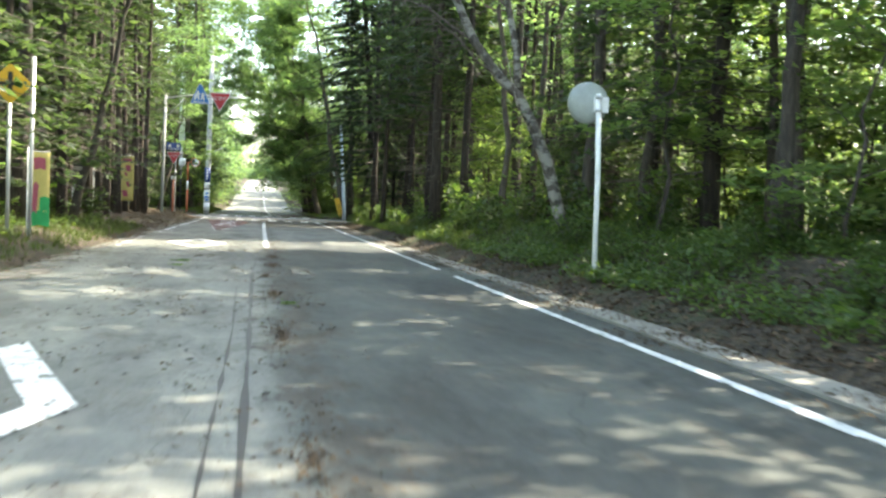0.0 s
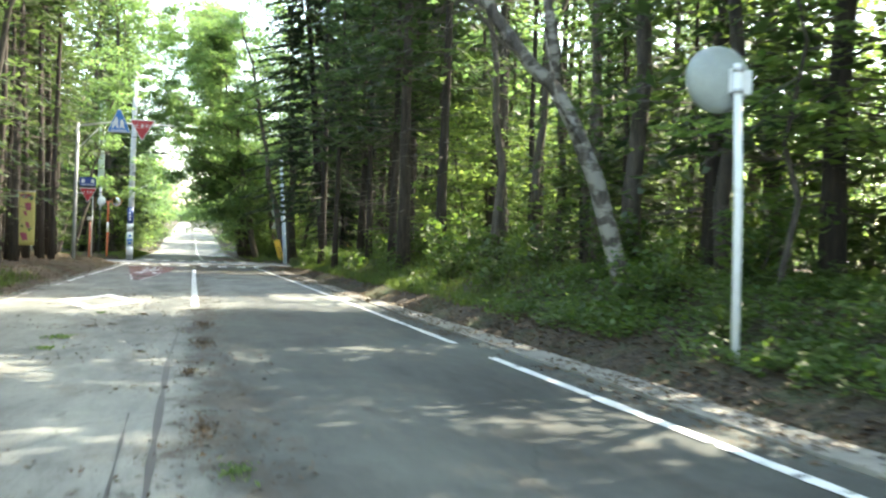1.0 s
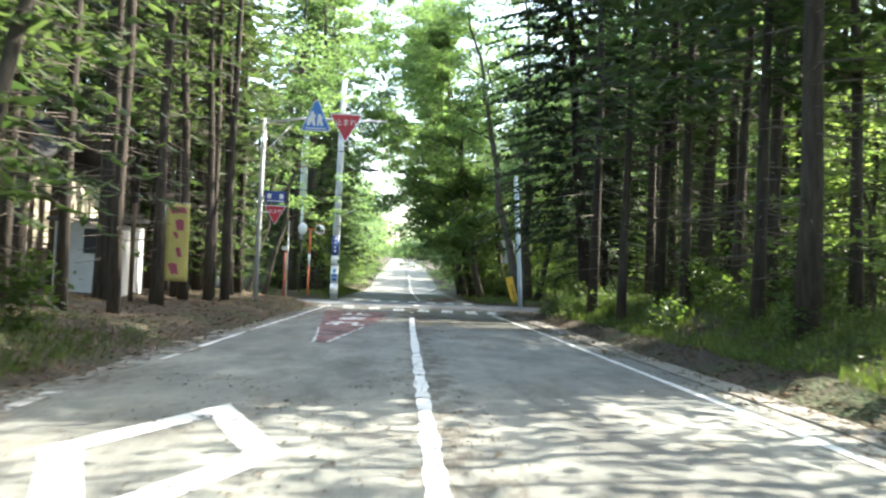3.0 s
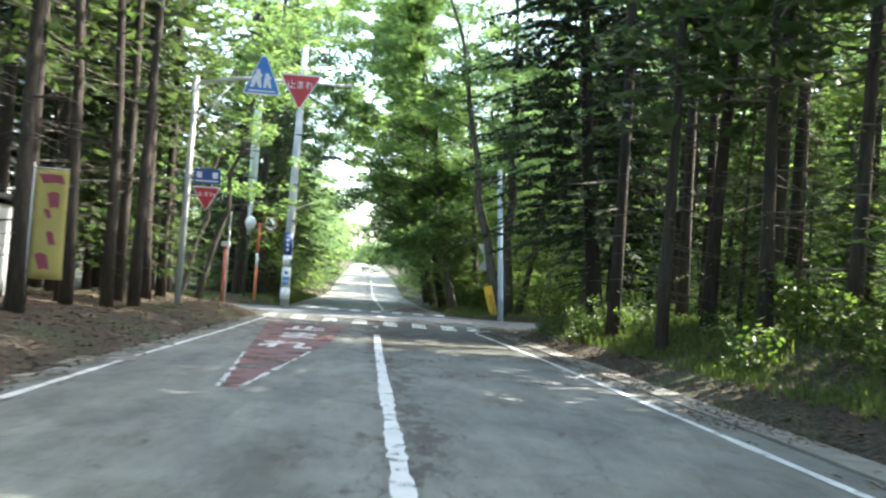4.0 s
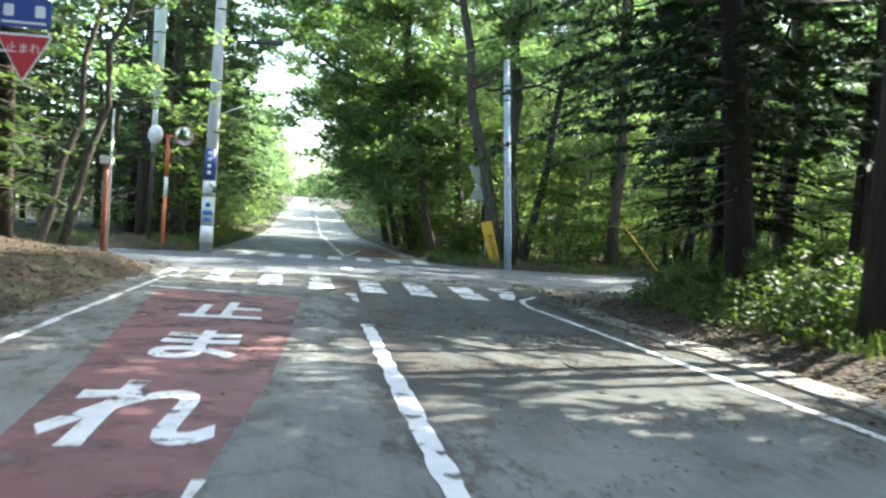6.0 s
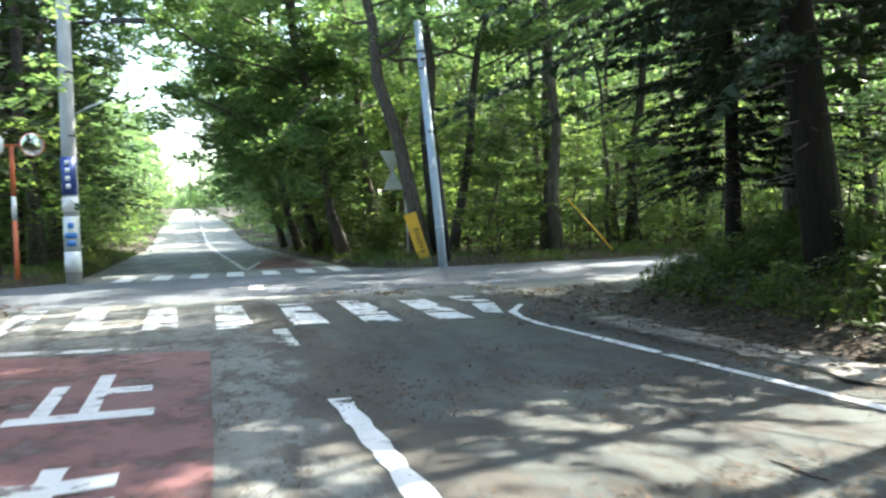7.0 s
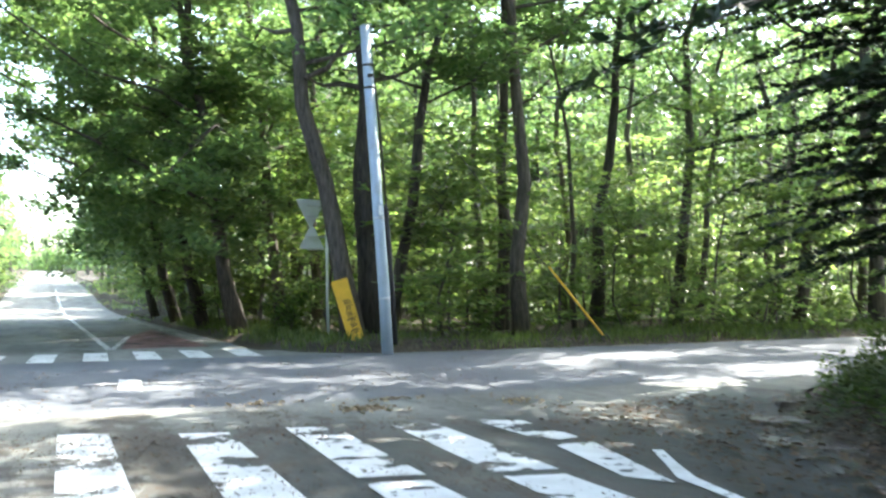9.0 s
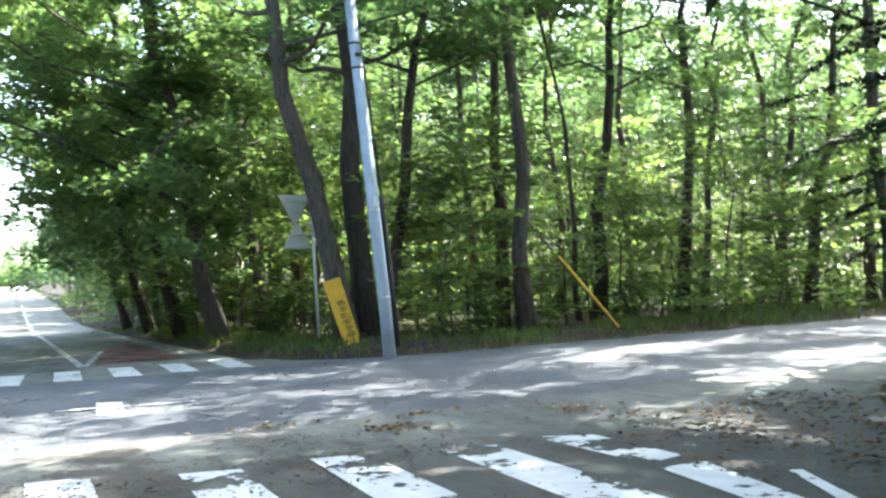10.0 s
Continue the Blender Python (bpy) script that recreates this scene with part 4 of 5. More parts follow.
def clump_leaves(rng, clumps, per, size, flat=0.55, up=0.8):
    """Leaves scattered in flattened clumps; mostly facing up."""
    cs, ns, ws, ls = [], [], [], []
    for c, r in clumps:
        k = max(4, int(per * r * r))
        d = unit(rng, k) * (rng.uniform(0.15, 1, (k, 1)) ** 0.5) * r
        d[:, 2] *= flat
        cs.append(np.array(c) + d)
        nn = unit(rng, k) * 0.75
        nn[:, 2] = np.abs(nn[:, 2]) + up
        ns.append(nn / np.linalg.norm(nn, axis=1, keepdims=True))
        w = d * 0.6 + unit(rng, k) * r * 0.7
        w[:, 2] -= 0.25 * r
        ws.append(w)
        ls.append(rng.uniform(0.7, 1.3, k) * size)
    ls = np.concatenate(ls)
    return np.concatenate(cs), np.concatenate(ns), np.concatenate(ws), ls, ls * rng.uniform(0.45, 0.62, len(ls))


def wander(rng, start, end, n, amount):
    a, b = np.array(start, float), np.array(end, float)
    pts = [a + (b - a) * i / n for i in range(n + 1)]
    for i in range(1, n + 1):
        pts[i] = pts[i] + rng.normal(size=3) * amount * (i / n) ** 0.5
    return pts


def broad_tree(seed, height, radius, crown_from, spread, leaves, size, mat, bark, label, lean=(0, 0), stems=1, flat=0.45, up=0.9, limbs=13, taper=0.55, bias=0.0, clump=3.0):
    """A broadleaf tree: leaning, forking trunk, limbs and a crown of leaf clumps with gaps."""
    rng = np.random.default_rng(seed)
    root = thing("tree", (0, 0, 0), label, "tree")
    v, f, tips, bv, bf = [], [], [], [], []
    for s in range(stems):
        ang = rng.uniform(0, 6.28)
        off = np.array([math.cos(ang), math.sin(ang), 0]) * (0.0 if stems == 1 else radius * 1.6)
        l2 = np.array([lean[0], lean[1], 0]) + off * (0 if stems == 1 else 3.0)
        path = wander(rng, off + [0, 0, -0.3], off + l2 + [0, 0, height * 0.9], 9, 0.2)
        rad = [radius * (1.25 if i == 0 else 1) * (1 - 0.85 * (i / 9) ** 0.9) for i in range(10)]
        tube(v, f, path, rad, 9)
        tips.append((path[-1], 0.9))
        for k in range(limbs):
            z = crown_from + (height * 0.92 - crown_from) * (k + rng.uniform(0, 0.8)) / limbs
            i = min(8, int(9 * (z + 0.3) / (height * 0.9 + 0.3)))
            p0 = path[i] + (path[i + 1] - path[i]) * rng.uniform(0, 1)
            a = k * 2.4 + rng.uniform(-0.5, 0.5)
            reach = spread * (1.0 - taper * max(0, (z - crown_from) / (height - crown_from))) * rng.uniform(0.55, 1.1) * (1 + bias * math.cos(a))
            p1 = p0 + np.array([math.cos(a) * reach, math.sin(a) * reach, reach * rng.uniform(0.15, 0.6)])
            limb = wander(rng, p0, p1, 4, 0.06 + 0.055 * reach)
            r0 = max(0.012, rad[i] * 0.42)
            tube(bv, bf, limb, [r0 * (1 - 0.8 * j / 4) for j in range(5)], 4, False)
            for j in ((1, 2, 3, 4) if bias else (2, 3, 4)):
                for _ in range(2 + (bias > 0 and reach > spread)):
                    q = limb[j] + rng.normal(size=3) * [0.5, 0.5, 0.3]
                    tips.append((q, rng.uniform(0.45, 0.95) * spread / clump + 0.15))
                    tube(bv, bf, [limb[j], q], [r0 * 0.3, 0.004], 3, False)
                    if bias and rng.uniform() < 0.6:
                        tips.append((q - [0, 0, rng.uniform(0.5, 1.7)], rng.uniform(0.4, 0.9)))
    mesh_object("trunk", v, f, bark, root, True)
    tagged(mesh_object("branch", bv, bf, bark, root, True), kind="stuff")
    total = sum(r * r for _, r in tips)
    leaf_mesh("crown", *clump_leaves(rng, tips, leaves / total, size, flat, up), mat, root)
    return root


def conifer(seed, height, radius, live_from, reach, mat, label, bark=None, dense=1.0, sprays=1.0, step=1.0, fine=1.0, hang=0.4):
    """A spruce-like tree: straight trunk, dead stubs below, drooping sprays of needles above."""
    rng = np.random.default_rng(seed)
    root = thing("conifer", (0, 0, 0), label, "tree")
    v, f, bv, bf = [], [], [], []
    path = wander(rng, (0, 0, -0.3), (rng.normal() * 0.25, rng.normal() * 0.25, height), 8, 0.05)
    tube(v, f, path, [radius * (1.2 if i == 0 else 1) * (1 - 0.93 * i / 8) for i in range(9)], 9)

    def at(z):
        s = (z + 0.3) / (height + 0.3) * 8
        i = min(7, int(s))
        return path[i] + (path[i + 1] - path[i]) * (s - i)

    for k in range(44):
        z = rng.uniform(0.9, live_from + 1.5)
        a = rng.uniform(0, 6.28)
        L = rng.uniform(0.3, 1.7)
        p0 = at(z)
        tube(bv, bf, [p0, p0 + [math.cos(a) * L, math.sin(a) * L, -0.12 * L]], [0.018, 0.004], 3, False)
    cs, ns, ws, ls = [], [], [], []
    z = live_from
    while z < height - 0.3:
        t = (z - live_from) / (height - live_from)
        whorl = 5 if t < 0.7 else 4
        a0 = rng.uniform(0, 6.28)
        for k in range(whorl):
            if rng.uniform() > 0.88 * dense:
                continue
            a = a0 + k * 6.28 / whorl + rng.uniform(-0.35, 0.35)
            L = (reach * (1 - t) ** 0.75 + 0.25) * rng.uniform(0.6, 1.15)
            p0 = at(z + rng.uniform(-0.15, 0.15))
            out = np.array([math.cos(a), math.sin(a), 0.0])
            sag = rng.uniform(0.12, 0.4)
            branch = [p0 + out * L * s + np.array([0, 0, 0.12 * L * s - sag * L * s * s]) for s in (0, 0.5, 1.0)]
            if L > 1.9:
                tube(bv, bf, branch, [0.02, 0.012, 0.003], 3, False)
            m = int((6 + 9 * L / reach) * sprays)
            s = rng.uniform(0.12, 1.0, m) ** 0.8
            base = p0 + out * (L * s)[:, None] + np.stack([0 * s, 0 * s, 0.12 * L * s - sag * L * s * s], 1)
            side = np.cross([0, 0, 1.0], out)
            sgn = rng.choice([-1, 1], m)
            tl = (0.26 + 0.42 * (1 - s)) * rng.uniform(0.6, 1.2, m) * min(1.0, 0.45 + L / 2.2) * fine
            w = out * 0.65 + side * (sgn * rng.uniform(0.35, 1.0, m))[:, None] + np.stack([0 * s, 0 * s, -rng.uniform(0.1, 0.6 + hang, m)], 1)
            w /= np.linalg.norm(w, axis=1, keepdims=True)
            cs.append(base + w * (tl * 0.45)[:, None])
            ws.append(w)
            nn = unit(rng, m) * (0.4 + 0.5 * hang)
            nn[:, 2] += 1
            ns.append(nn / np.linalg.norm(nn, axis=1, keepdims=True))
            ls.append(tl)
        z += rng.uniform(0.26, 0.42) * (1.15 - 0.4 * t) * step
    mesh_object("trunk", v, f, bark or B_CONIFER, root, True)
    tagged(mesh_object("branch", bv, bf, B_TWIG, root, True), kind="stuff")
    ls = np.concatenate(ls)
    leaf_mesh("crown", np.concatenate(cs), np.concatenate(ns), np.concatenate(ws), ls, ls * rng.uniform(0.3, 0.46, len(ls)), mat, root, 0.25)
    return root


def shrub(seed, height, spread, leaves, size, mat, label):
    rng = np.random.default_rng(seed)
    root = thing("shrub", (0, 0, 0), label, "shrub")
    v, f, tips = [], [], []
    for k in range(9):
        a = rng.uniform(0, 6.28)
        r = spread * rng.uniform(0.2, 0.95)
        top = np.array([math.cos(a) * r, math.sin(a) * r, height * rng.uniform(0.45, 1.0)])
        stem = wander(rng, (math.cos(a) * 0.08, math.sin(a) * 0.08, -0.1), top, 4, 0.05)
        tube(v, f, stem, [0.014, 0.012, 0.009, 0.006, 0.003], 3, False)
        for j in (1, 2, 3, 4):
            tips.append((stem[j] + rng.normal(size=3) * 0.1, rng.uniform(0.18, 0.36) * (0.6 + spread * 0.5)))
    tagged(mesh_object("stem", v, f, B_BROAD, root, True), kind="stuff")
    total = sum(r * r for _, r in tips)
    leaf_mesh("foliage", *clump_leaves(rng, tips, leaves / total, size, 0.7, 0.6), mat, root)
    return root


def plant_all(protos, spots, group, seed, low=0.85, high=1.15):
    """Stand the first of each prototype at a spot of its own and copies at the others."""
    rng = random.Random(seed)
    used = set()
    for i, (x, y) in enumerate(spots):
        p = protos[rng.randrange(len(protos))]
        k = rng.uniform(low, high)
        m = pose(x, y, ground_z(x, y) - 0.02, rng.uniform(-1.5, 1.5), rng.uniform(-1.5, 1.5), rng.uniform(0, 360)) @ Matrix.Diagonal((k, k, k * rng.uniform(0.92, 1.1), 1))
        if p.name not in used and p.get("free", True):
            used.add(p.name)
            p["free"] = False
            p.matrix_world = m
            ob = p
        else:
            s = p.scale.copy()
            p.scale = (1, 1, 1)
            ob = copy_thing(p, m)
            p.scale = s
        ob["group"] = group


def arch(proto, spots, group, seed):
    """Stand copies of a leaning tree so that each leans over the road."""
    rng = random.Random(seed)
    for i, (x, y) in enumerate(spots):
        k = rng.uniform(0.9, 1.08)
        m = pose(x, y, ground_z(x, y) - 0.02, 0, 0, rng.uniform(-28, 28) + (180 if x > 0 else 0)) @ Matrix.Diagonal((k, k, k * rng.uniform(0.9, 1.08), 1))
        if i == 0:
            proto.matrix_world = m
        else:
            s = proto.scale.copy()
            proto.scale = (1, 1, 1)
            ob = copy_thing(proto, m)
            proto.scale = s
            ob["group"] = group
    proto["group"] = group


def scatter(seed, x0, x1, y0, y1, n, apart, clear=1.2, keep=None):
    """Random spots off the road, at least so far apart."""
    rng = random.Random(seed)
    out = []
    for _ in range(n * 30):
        x, y = rng.uniform(x0, x1), rng.uniform(y0, y1)
        if off_road(x, y) < clear or (keep and not keep(x, y)):
            continue
        if all((x - a) ** 2 + (y - b) ** 2 > apart ** 2 for a, b in out):
            out.append((x, y))
            if len(out) == n:
                break
    return out


CON = [conifer(s, h, r, lf, rc, L_NEEDLE, lab) for s, h, r, lf, rc, lab in (
    (1, 19, 0.155, 4.2, 2.5, "tall dark spruce with a bare lower trunk"),
    (2, 17, 0.125, 3.4, 2.3, "tall dark spruce with dead lower twigs"),
    (3, 21, 0.18, 5.0, 2.7, "tall dark spruce with a thick straight trunk"))]
LOWCON = [conifer(s, h, r, lf, rc, L_NEEDLE, lab, None, 1.1) for s, h, r, lf, rc, lab in (
    (5, 13, 0.13, 1.0, 2.5, "young spruce with boughs down to the ground"),
    (6, 16, 0.17, 2.0, 3.3, "spruce with long drooping boughs"))]
ROADCON = [conifer(s, h, r, lf, rc, L_NEEDLE, lab) for s, h, r, lf, rc, lab in (
    (51, 16.5, 0.155, 4.6, 2.5, "dark spruce with a bare lower trunk"),
    (52, 15.0, 0.12, 4.0, 2.2, "slim dark spruce with dead lower twigs"),
    (53, 17.5, 0.18, 5.2, 2.7, "dark spruce with a thick straight trunk"))]
# crowns kept above the view, there to shade the road and lower trees
HIGHCON = [conifer(s, h, r, lf, rc, L_NEEDLE, lab) for s, h, r, lf, rc, lab in (
    (56, 21.5, 0.14, 11.0, 2.6, "tall slim spruce with its crown high up"),
    (57, 20.0, 0.12, 10.0, 2.4, "tall dark spruce, bare for half its height"))]
BARE = [broad_tree(s, h, r, cf, 1.8, 160, 0.22, L_BROAD, B_BROAD, lab, limbs=9) for s, h, r, cf, lab in (
    (19, 12, 0.12, 4.0, "half-dead tree with thin bare limbs"),
    (20, 10, 0.09, 3.0, "thin dying tree with sparse leaves"))]
BIGCON = [conifer(8, 20, 0.225, 2.4, 3.9, L_DARK, "stout dark spruce with long boughs at the corner", B_BACKLIT_SPRUCE, 1.05, 8.5, 0.5, 0.52, 0.9)]
BROAD = [broad_tree(s, h, r, cf, sp, lv, 0.25, L_BROAD, B_BROAD, lab) for s, h, r, cf, sp, lv, lab in (
    (11, 15, 0.17, 5.0, 3.4, 2500, "slender broadleaf tree with a high green crown"),
    (12, 17, 0.2, 6.0, 3.8, 2900, "tall broadleaf tree with a spreading crown"),
    (13, 14, 0.14, 4.4, 3.0, 2200, "slim broadleaf tree with dark bark"))]
TALL = [broad_tree(s, h, r, cf, sp, lv, 0.24, L_BROAD, bk, lab) for s, h, r, cf, sp, lv, bk, lab in (
    (17, 17, 0.17, 9.0, 2.8, 2000, B_BROAD, "tall straight tree with a small high crown"),
    (18, 15, 0.13, 8.0, 2.4, 1600, B_BROAD, "tall thin tree with dark bark and high crown"))]
EDGE = [broad_tree(s, h, r, cf, sp, lv, 0.21, L_BROAD, B_BROAD, lab) for s, h, r, cf, sp, lv, lab in (
    (15, 16, 0.18, 2.0, 5.0, 8500, "roadside broadleaf tree with boughs hanging low"),
    (16, 14, 0.15, 1.6, 4.4, 7500, "roadside broadleaf tree leafy almost to the ground"))]
BIGEDGE = [broad_tree(s, h, 0.21, cf, sp, lv, 0.25, L_BROAD, B_BROAD, lab, ln, flat=0.4, limbs=26, taper=tp, up=0.8, bias=bi, clump=cl) for s, h, cf, sp, lv, tp, ln, bi, cl, lab in (
    (63, 20, 2.4, 4.3, 32000, -0.25, (3.7, 0), 0.95, 5.0, "large roadside tree whose boughs reach over the road"),
    (64, 20, 7.0, 6.2, 9500, 0.4, (0, 0), 0.0, 6.5, "large spreading tree with boughs over the side road"))]
YOUNG = [broad_tree(s, h, r, cf, sp, lv, 0.23, L_YOUNG, B_BROAD, lab, flat=0.22, up=1.2, limbs=9) for s, h, r, cf, sp, lv, lab in (
    (21, 6.5, 0.05, 0.8, 2.3, 1700, "young broadleaf sapling with bright green leaves"),
    (22, 5.0, 0.04, 0.5, 1.9, 1400, "young broadleaf sapling with layered leaves"),
    (23, 8.0, 0.06, 1.2, 2.5, 2000, "young broadleaf tree with thin stem"))]
THICKET = [broad_tree(s, h, 0.035, 0.4, sp, lv, 0.23, L_YOUNG, B_BROAD, lab, flat=0.22, up=1.2, limbs=8) for s, h, sp, lv, lab in (
    (24, 4.2, 2.4, 1500, "leafy understorey sapling in the wood"),
    (25, 3.2, 2.1, 1200, "low spreading sapling in the wood"))]
FARTREE = [broad_tree(s, h, 0.16, cf, 4.2, 1200, 0.5, L_BROAD, B_BROAD, "broadleaf tree along the far road") for s, h, cf in ((61, 15, 1.2), (62, 12, 0.8))]
SHRUBS = [shrub(s, h, sp, lv, sz, L_SHRUB, lab) for s, h, sp, lv, sz, lab in (
    (31, 1.1, 0.8, 400, 0.16, "low leafy shrub on the verge"),
    (32, 0.7, 0.7, 320, 0.13, "low green undergrowth bush"),
    (33, 1.6, 1.0, 480, 0.19, "rounded leafy bush at the wood's edge"))]

# trunks that stand out, placed one by one
L_CON = [(-5.3, 37.6), (-5.7, 51.6), (-7.0, 52.7), (-5.2, 48.4), (-6.2, 46.2), (-5.6, 44.6), (-6.6, 41.0), (-6.1, 34.3), (-5.9, 54.6), (-7.4, 49.4), (-8.0, 46.6), (-6.4, 57.6), (-5.9, 39.4), (-7.8, 39.0), (-8.6, 43.6), (-7.0, 36.2), (-5.75, 36.0), (-7.7, 34.6), (-5.5, 41.6), (-6.0, 43.2), (-5.35, 46.6), (-6.9, 44.4), (-5.9, 49.6)]
NE_TREES = [(24.9, 83.4), (10.6, 79.0)]
NE_TALL = [(12.4, 74.6), (23.6, 74.7), (18.4, 75.6), (15.6, 75.2)]
NE_EDGE = [(8.6, 83.5), (10.5, 94.0), (5.7, 92.0)]
NW_EDGE = [(-8.6, 104.0), (-8.9, 90.0), (-8.2, 114.0), (-8.0, 126.0), (-9.2, 98.0)]


def house_free(x, y):
    return not (-19.5 < x < -6.2 and 37 < y < 49.5)


def sunny(x, y):
    """False on the strips through which the sun reaches the road."""
    for y0, wide in ((25.0, 2.2), (29.9, 1.8), (45.6, 3.2)):
        s = (x - 1) / 0.944
        if s > 4 and abs(y - (y0 + s * 0.33)) < wide:
            return False
    return not (4 < x < 24 and 100 < y < 126)


R_CON = [(7.0, 31.2), (8.1, 35.1), (6.55, 35.6), (6.4, 33.2), (6.7, 40.4), (5.85, 43.0), (6.95, 43.6), (8.05, 43.2), (7.2, 38.6)]
plant_all(ROADCON, R_CON, "spruces beside the road", 1, 0.9, 1.1)
plant_all(HIGHCON, scatter(41, 9.6, 14, 33, 45, 6, 2.2, 2.5, sunny), "spruces beside the road", 38, 0.95, 1.1)
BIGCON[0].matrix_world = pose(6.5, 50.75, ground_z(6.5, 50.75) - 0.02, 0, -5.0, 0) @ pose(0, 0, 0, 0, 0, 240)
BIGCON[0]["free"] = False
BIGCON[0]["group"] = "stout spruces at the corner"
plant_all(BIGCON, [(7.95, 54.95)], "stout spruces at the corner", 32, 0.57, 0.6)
plant_all(ROADCON, [p for p in L_CON if p[1] > 50 or p[0] < -6.3], "spruces beside the road", 37, 0.95, 1.15)
plant_all(HIGHCON, [p for p in L_CON if p[1] < 50 and p[0] > -6.3], "spruces beside the road", 35, 0.9, 1.0)
plant_all(CON, scatter(42, -22, -6.8, 30, 59, 24, 2.2, 1.6, house_free), "spruces beside the road", 2, 0.85, 1.1)
plant_all(LOWCON, scatter(74, -16, -6.8, 40, 60, 16, 2.2, 1.6, house_free), "drooping spruces", 29)
plant_all(LOWCON, [(-5.9, 23.5), (-6.6, 28.2), (-7.4, 31.6), (-6.9, 18.2), (-8.5, 25.0), (8.9, 17.4), (8.8, 1.2), (9.2, 21.0)] + scatter(43, 9, 20, 44, 56, 3, 3.0, 3.0, sunny), "drooping spruces", 3)
plant_all(LOWCON[1:], [(-5.6, 30.8), (-6.2, 33.0), (-6.3, 21.0)], "drooping spruces", 44, 0.85, 1.0)
plant_all(LOWCON, [(8.0, 44.6), (12.8, 51.6), (10.6, 52.2), (9.8, 43.2), (11.4, 41.0)], "young spruces under the tall ones", 26, 0.4, 0.55)
plant_all(LOWCON[1:], [(-5.7, 70.4), (-5.6, 74.2), (-5.7, 78.4), (-5.5, 83.0), (-5.4, 88.5)], "spruces beyond the junction", 27, 1.15, 1.3)
plant_all(LOWCON + CON, scatter(44, -16, -5.2, 69.5, 92, 15, 2.2, 1.5), "spruces beyond the junction", 4)
plant_all(EDGE, NE_EDGE + NW_EDGE + [(-7.2, 14.6), (-6.5, 8.5)], "roadside trees with low boughs", 15)
arch(BIGEDGE[0], [(5.0, 74.6), (4.95, 81.0), (4.95, 88.0), (4.95, 96.0)], "large trees arching over the road", 21)
# added out of view, its crown shading the near half of the side road
over = copy_thing(BIGEDGE[0], pose(17.6, 56.6, ground_z(17.6, 56.6), 0, 0, 90) @ Matrix.Diagonal((0.9, 0.9, 0.85, 1)))
over["group"] = "large trees arching over the side road"
# those along the side road mostly unseen, added to shade it and the crossing
plant_all(BIGEDGE[1:], [(10.4, 68.4), (21.0, 67.6), (8.8, 92.0), (10.2, 56.4), (13.6, 57.2), (22.0, 56.8), (25.5, 56.2), (32, 56.5), (-5.7, 26.0)], "large trees arching over the side road", 22, 0.92, 1.08)
plant_all(BROAD, NE_TREES + [(19.4, 84.2), (24.2, 83.0), (28.4, 86.0), (33.2, 84.0), (14.6, 86.0)] + scatter(45, 8, 16, 80, 98, 4, 5.0, 1.5), "broadleaf trees beyond the junction", 5)
plant_all(TALL, [(-4.7, 71.6), (-4.8, 76.4), (-4.7, 81.6)], "tall trees beside the road", 31, 1.3, 1.4)
plant_all(TALL, NE_TALL + [(29.2, 74.5)], "tall trees beyond the junction", 24)
# many added for shade on the near lanes, their crowns out of view
plant_all(TALL, [(8.7, 50.9), (10, 7.4), (11.4, 3.4), (9.0, 31.9)] + scatter(67, 17, 32, 30, 56, 10, 3.4, 3, sunny) + [(10.4, 12.2), (8.4, 13.6), (11.6, 15.2), (10.0, 17.0), (8.6, 24.4), (9.9, 25.3), (12.4, 24.9), (7.8, 21.3), (8.4, 19.2), (9.0, 15.0), (7.4, 12.4), (8.8, 10.0), (7.6, 7.4)] + scatter(46, 9, 28, 0, 24, 16, 2.8, 2.2, sunny), "tall trees beside the road", 6)
# added where their unseen crowns block the sun from lanes and verges
plant_all(HIGHCON, [(15.6, 36.6), (17.3, 37.4), (16.2, 35.4), (10.9, 34.0), (14.2, 36.2), (12.6, 34.4), (13.4, 38.6), (7.6, 37.6), (9.3, 40.4), (7.7, 47.3), (5.75, 46.2), (8.8, 48.8), (9.4, 45.4), (10.6, 47.6)], "spruces beside the road", 41, 0.95, 1.05)
plant_all(BARE, [(9.2, 26.4), (7.5, 27.8), (8.2, 27.0), (9.6, 29.0)], "half-dead trees in the gap", 42)
# many beside or behind the camera, kept for the shade they cast
plant_all(BROAD, scatter(60, 11, 30, -4, 24, 13, 4.2, 2.2, sunny) + scatter(47, -22, -5.5, -12, 24, 10, 3.6, 2.0), "broadleaf trees beside the road", 7)
plant_all(FARTREE, scatter(48, -12, -4.8, 102, 170, 22, 3.2, 1.0) + scatter(49, 5.4, 13, 124, 180, 18, 3.2, 1.0), "far roadside trees", 8)
plant_all(YOUNG, [(8.4, 68.4), (10.6, 69.8), (13.3, 68.6), (15.8, 67.9), (18.2, 68.6), (20.6, 67.8), (22.8, 69.2), (9.6, 71.2), (26, 68.4), (6.8, 72.3), (8.0, 73.0), (6.4, 79.4), (5.2, 83.6), (6.9, 85.6), (5.2, 91.0), (6.2, 97.0)] + scatter(50, 8.0, 20, 73, 86, 9, 2.6, 1.6), "saplings under the trees", 9)
# added to shade bank and saplings, low enough to leave the road sunlit
plant_all(LOWCON, [(9.8, 28.0), (11.6, 29.4), (10.4, 26.2), (13.0, 28.0), (9.2, 24.4), (11.6, 26.0), (8.3, 22.6)], "young spruces under the tall ones", 33, 0.5, 0.6)
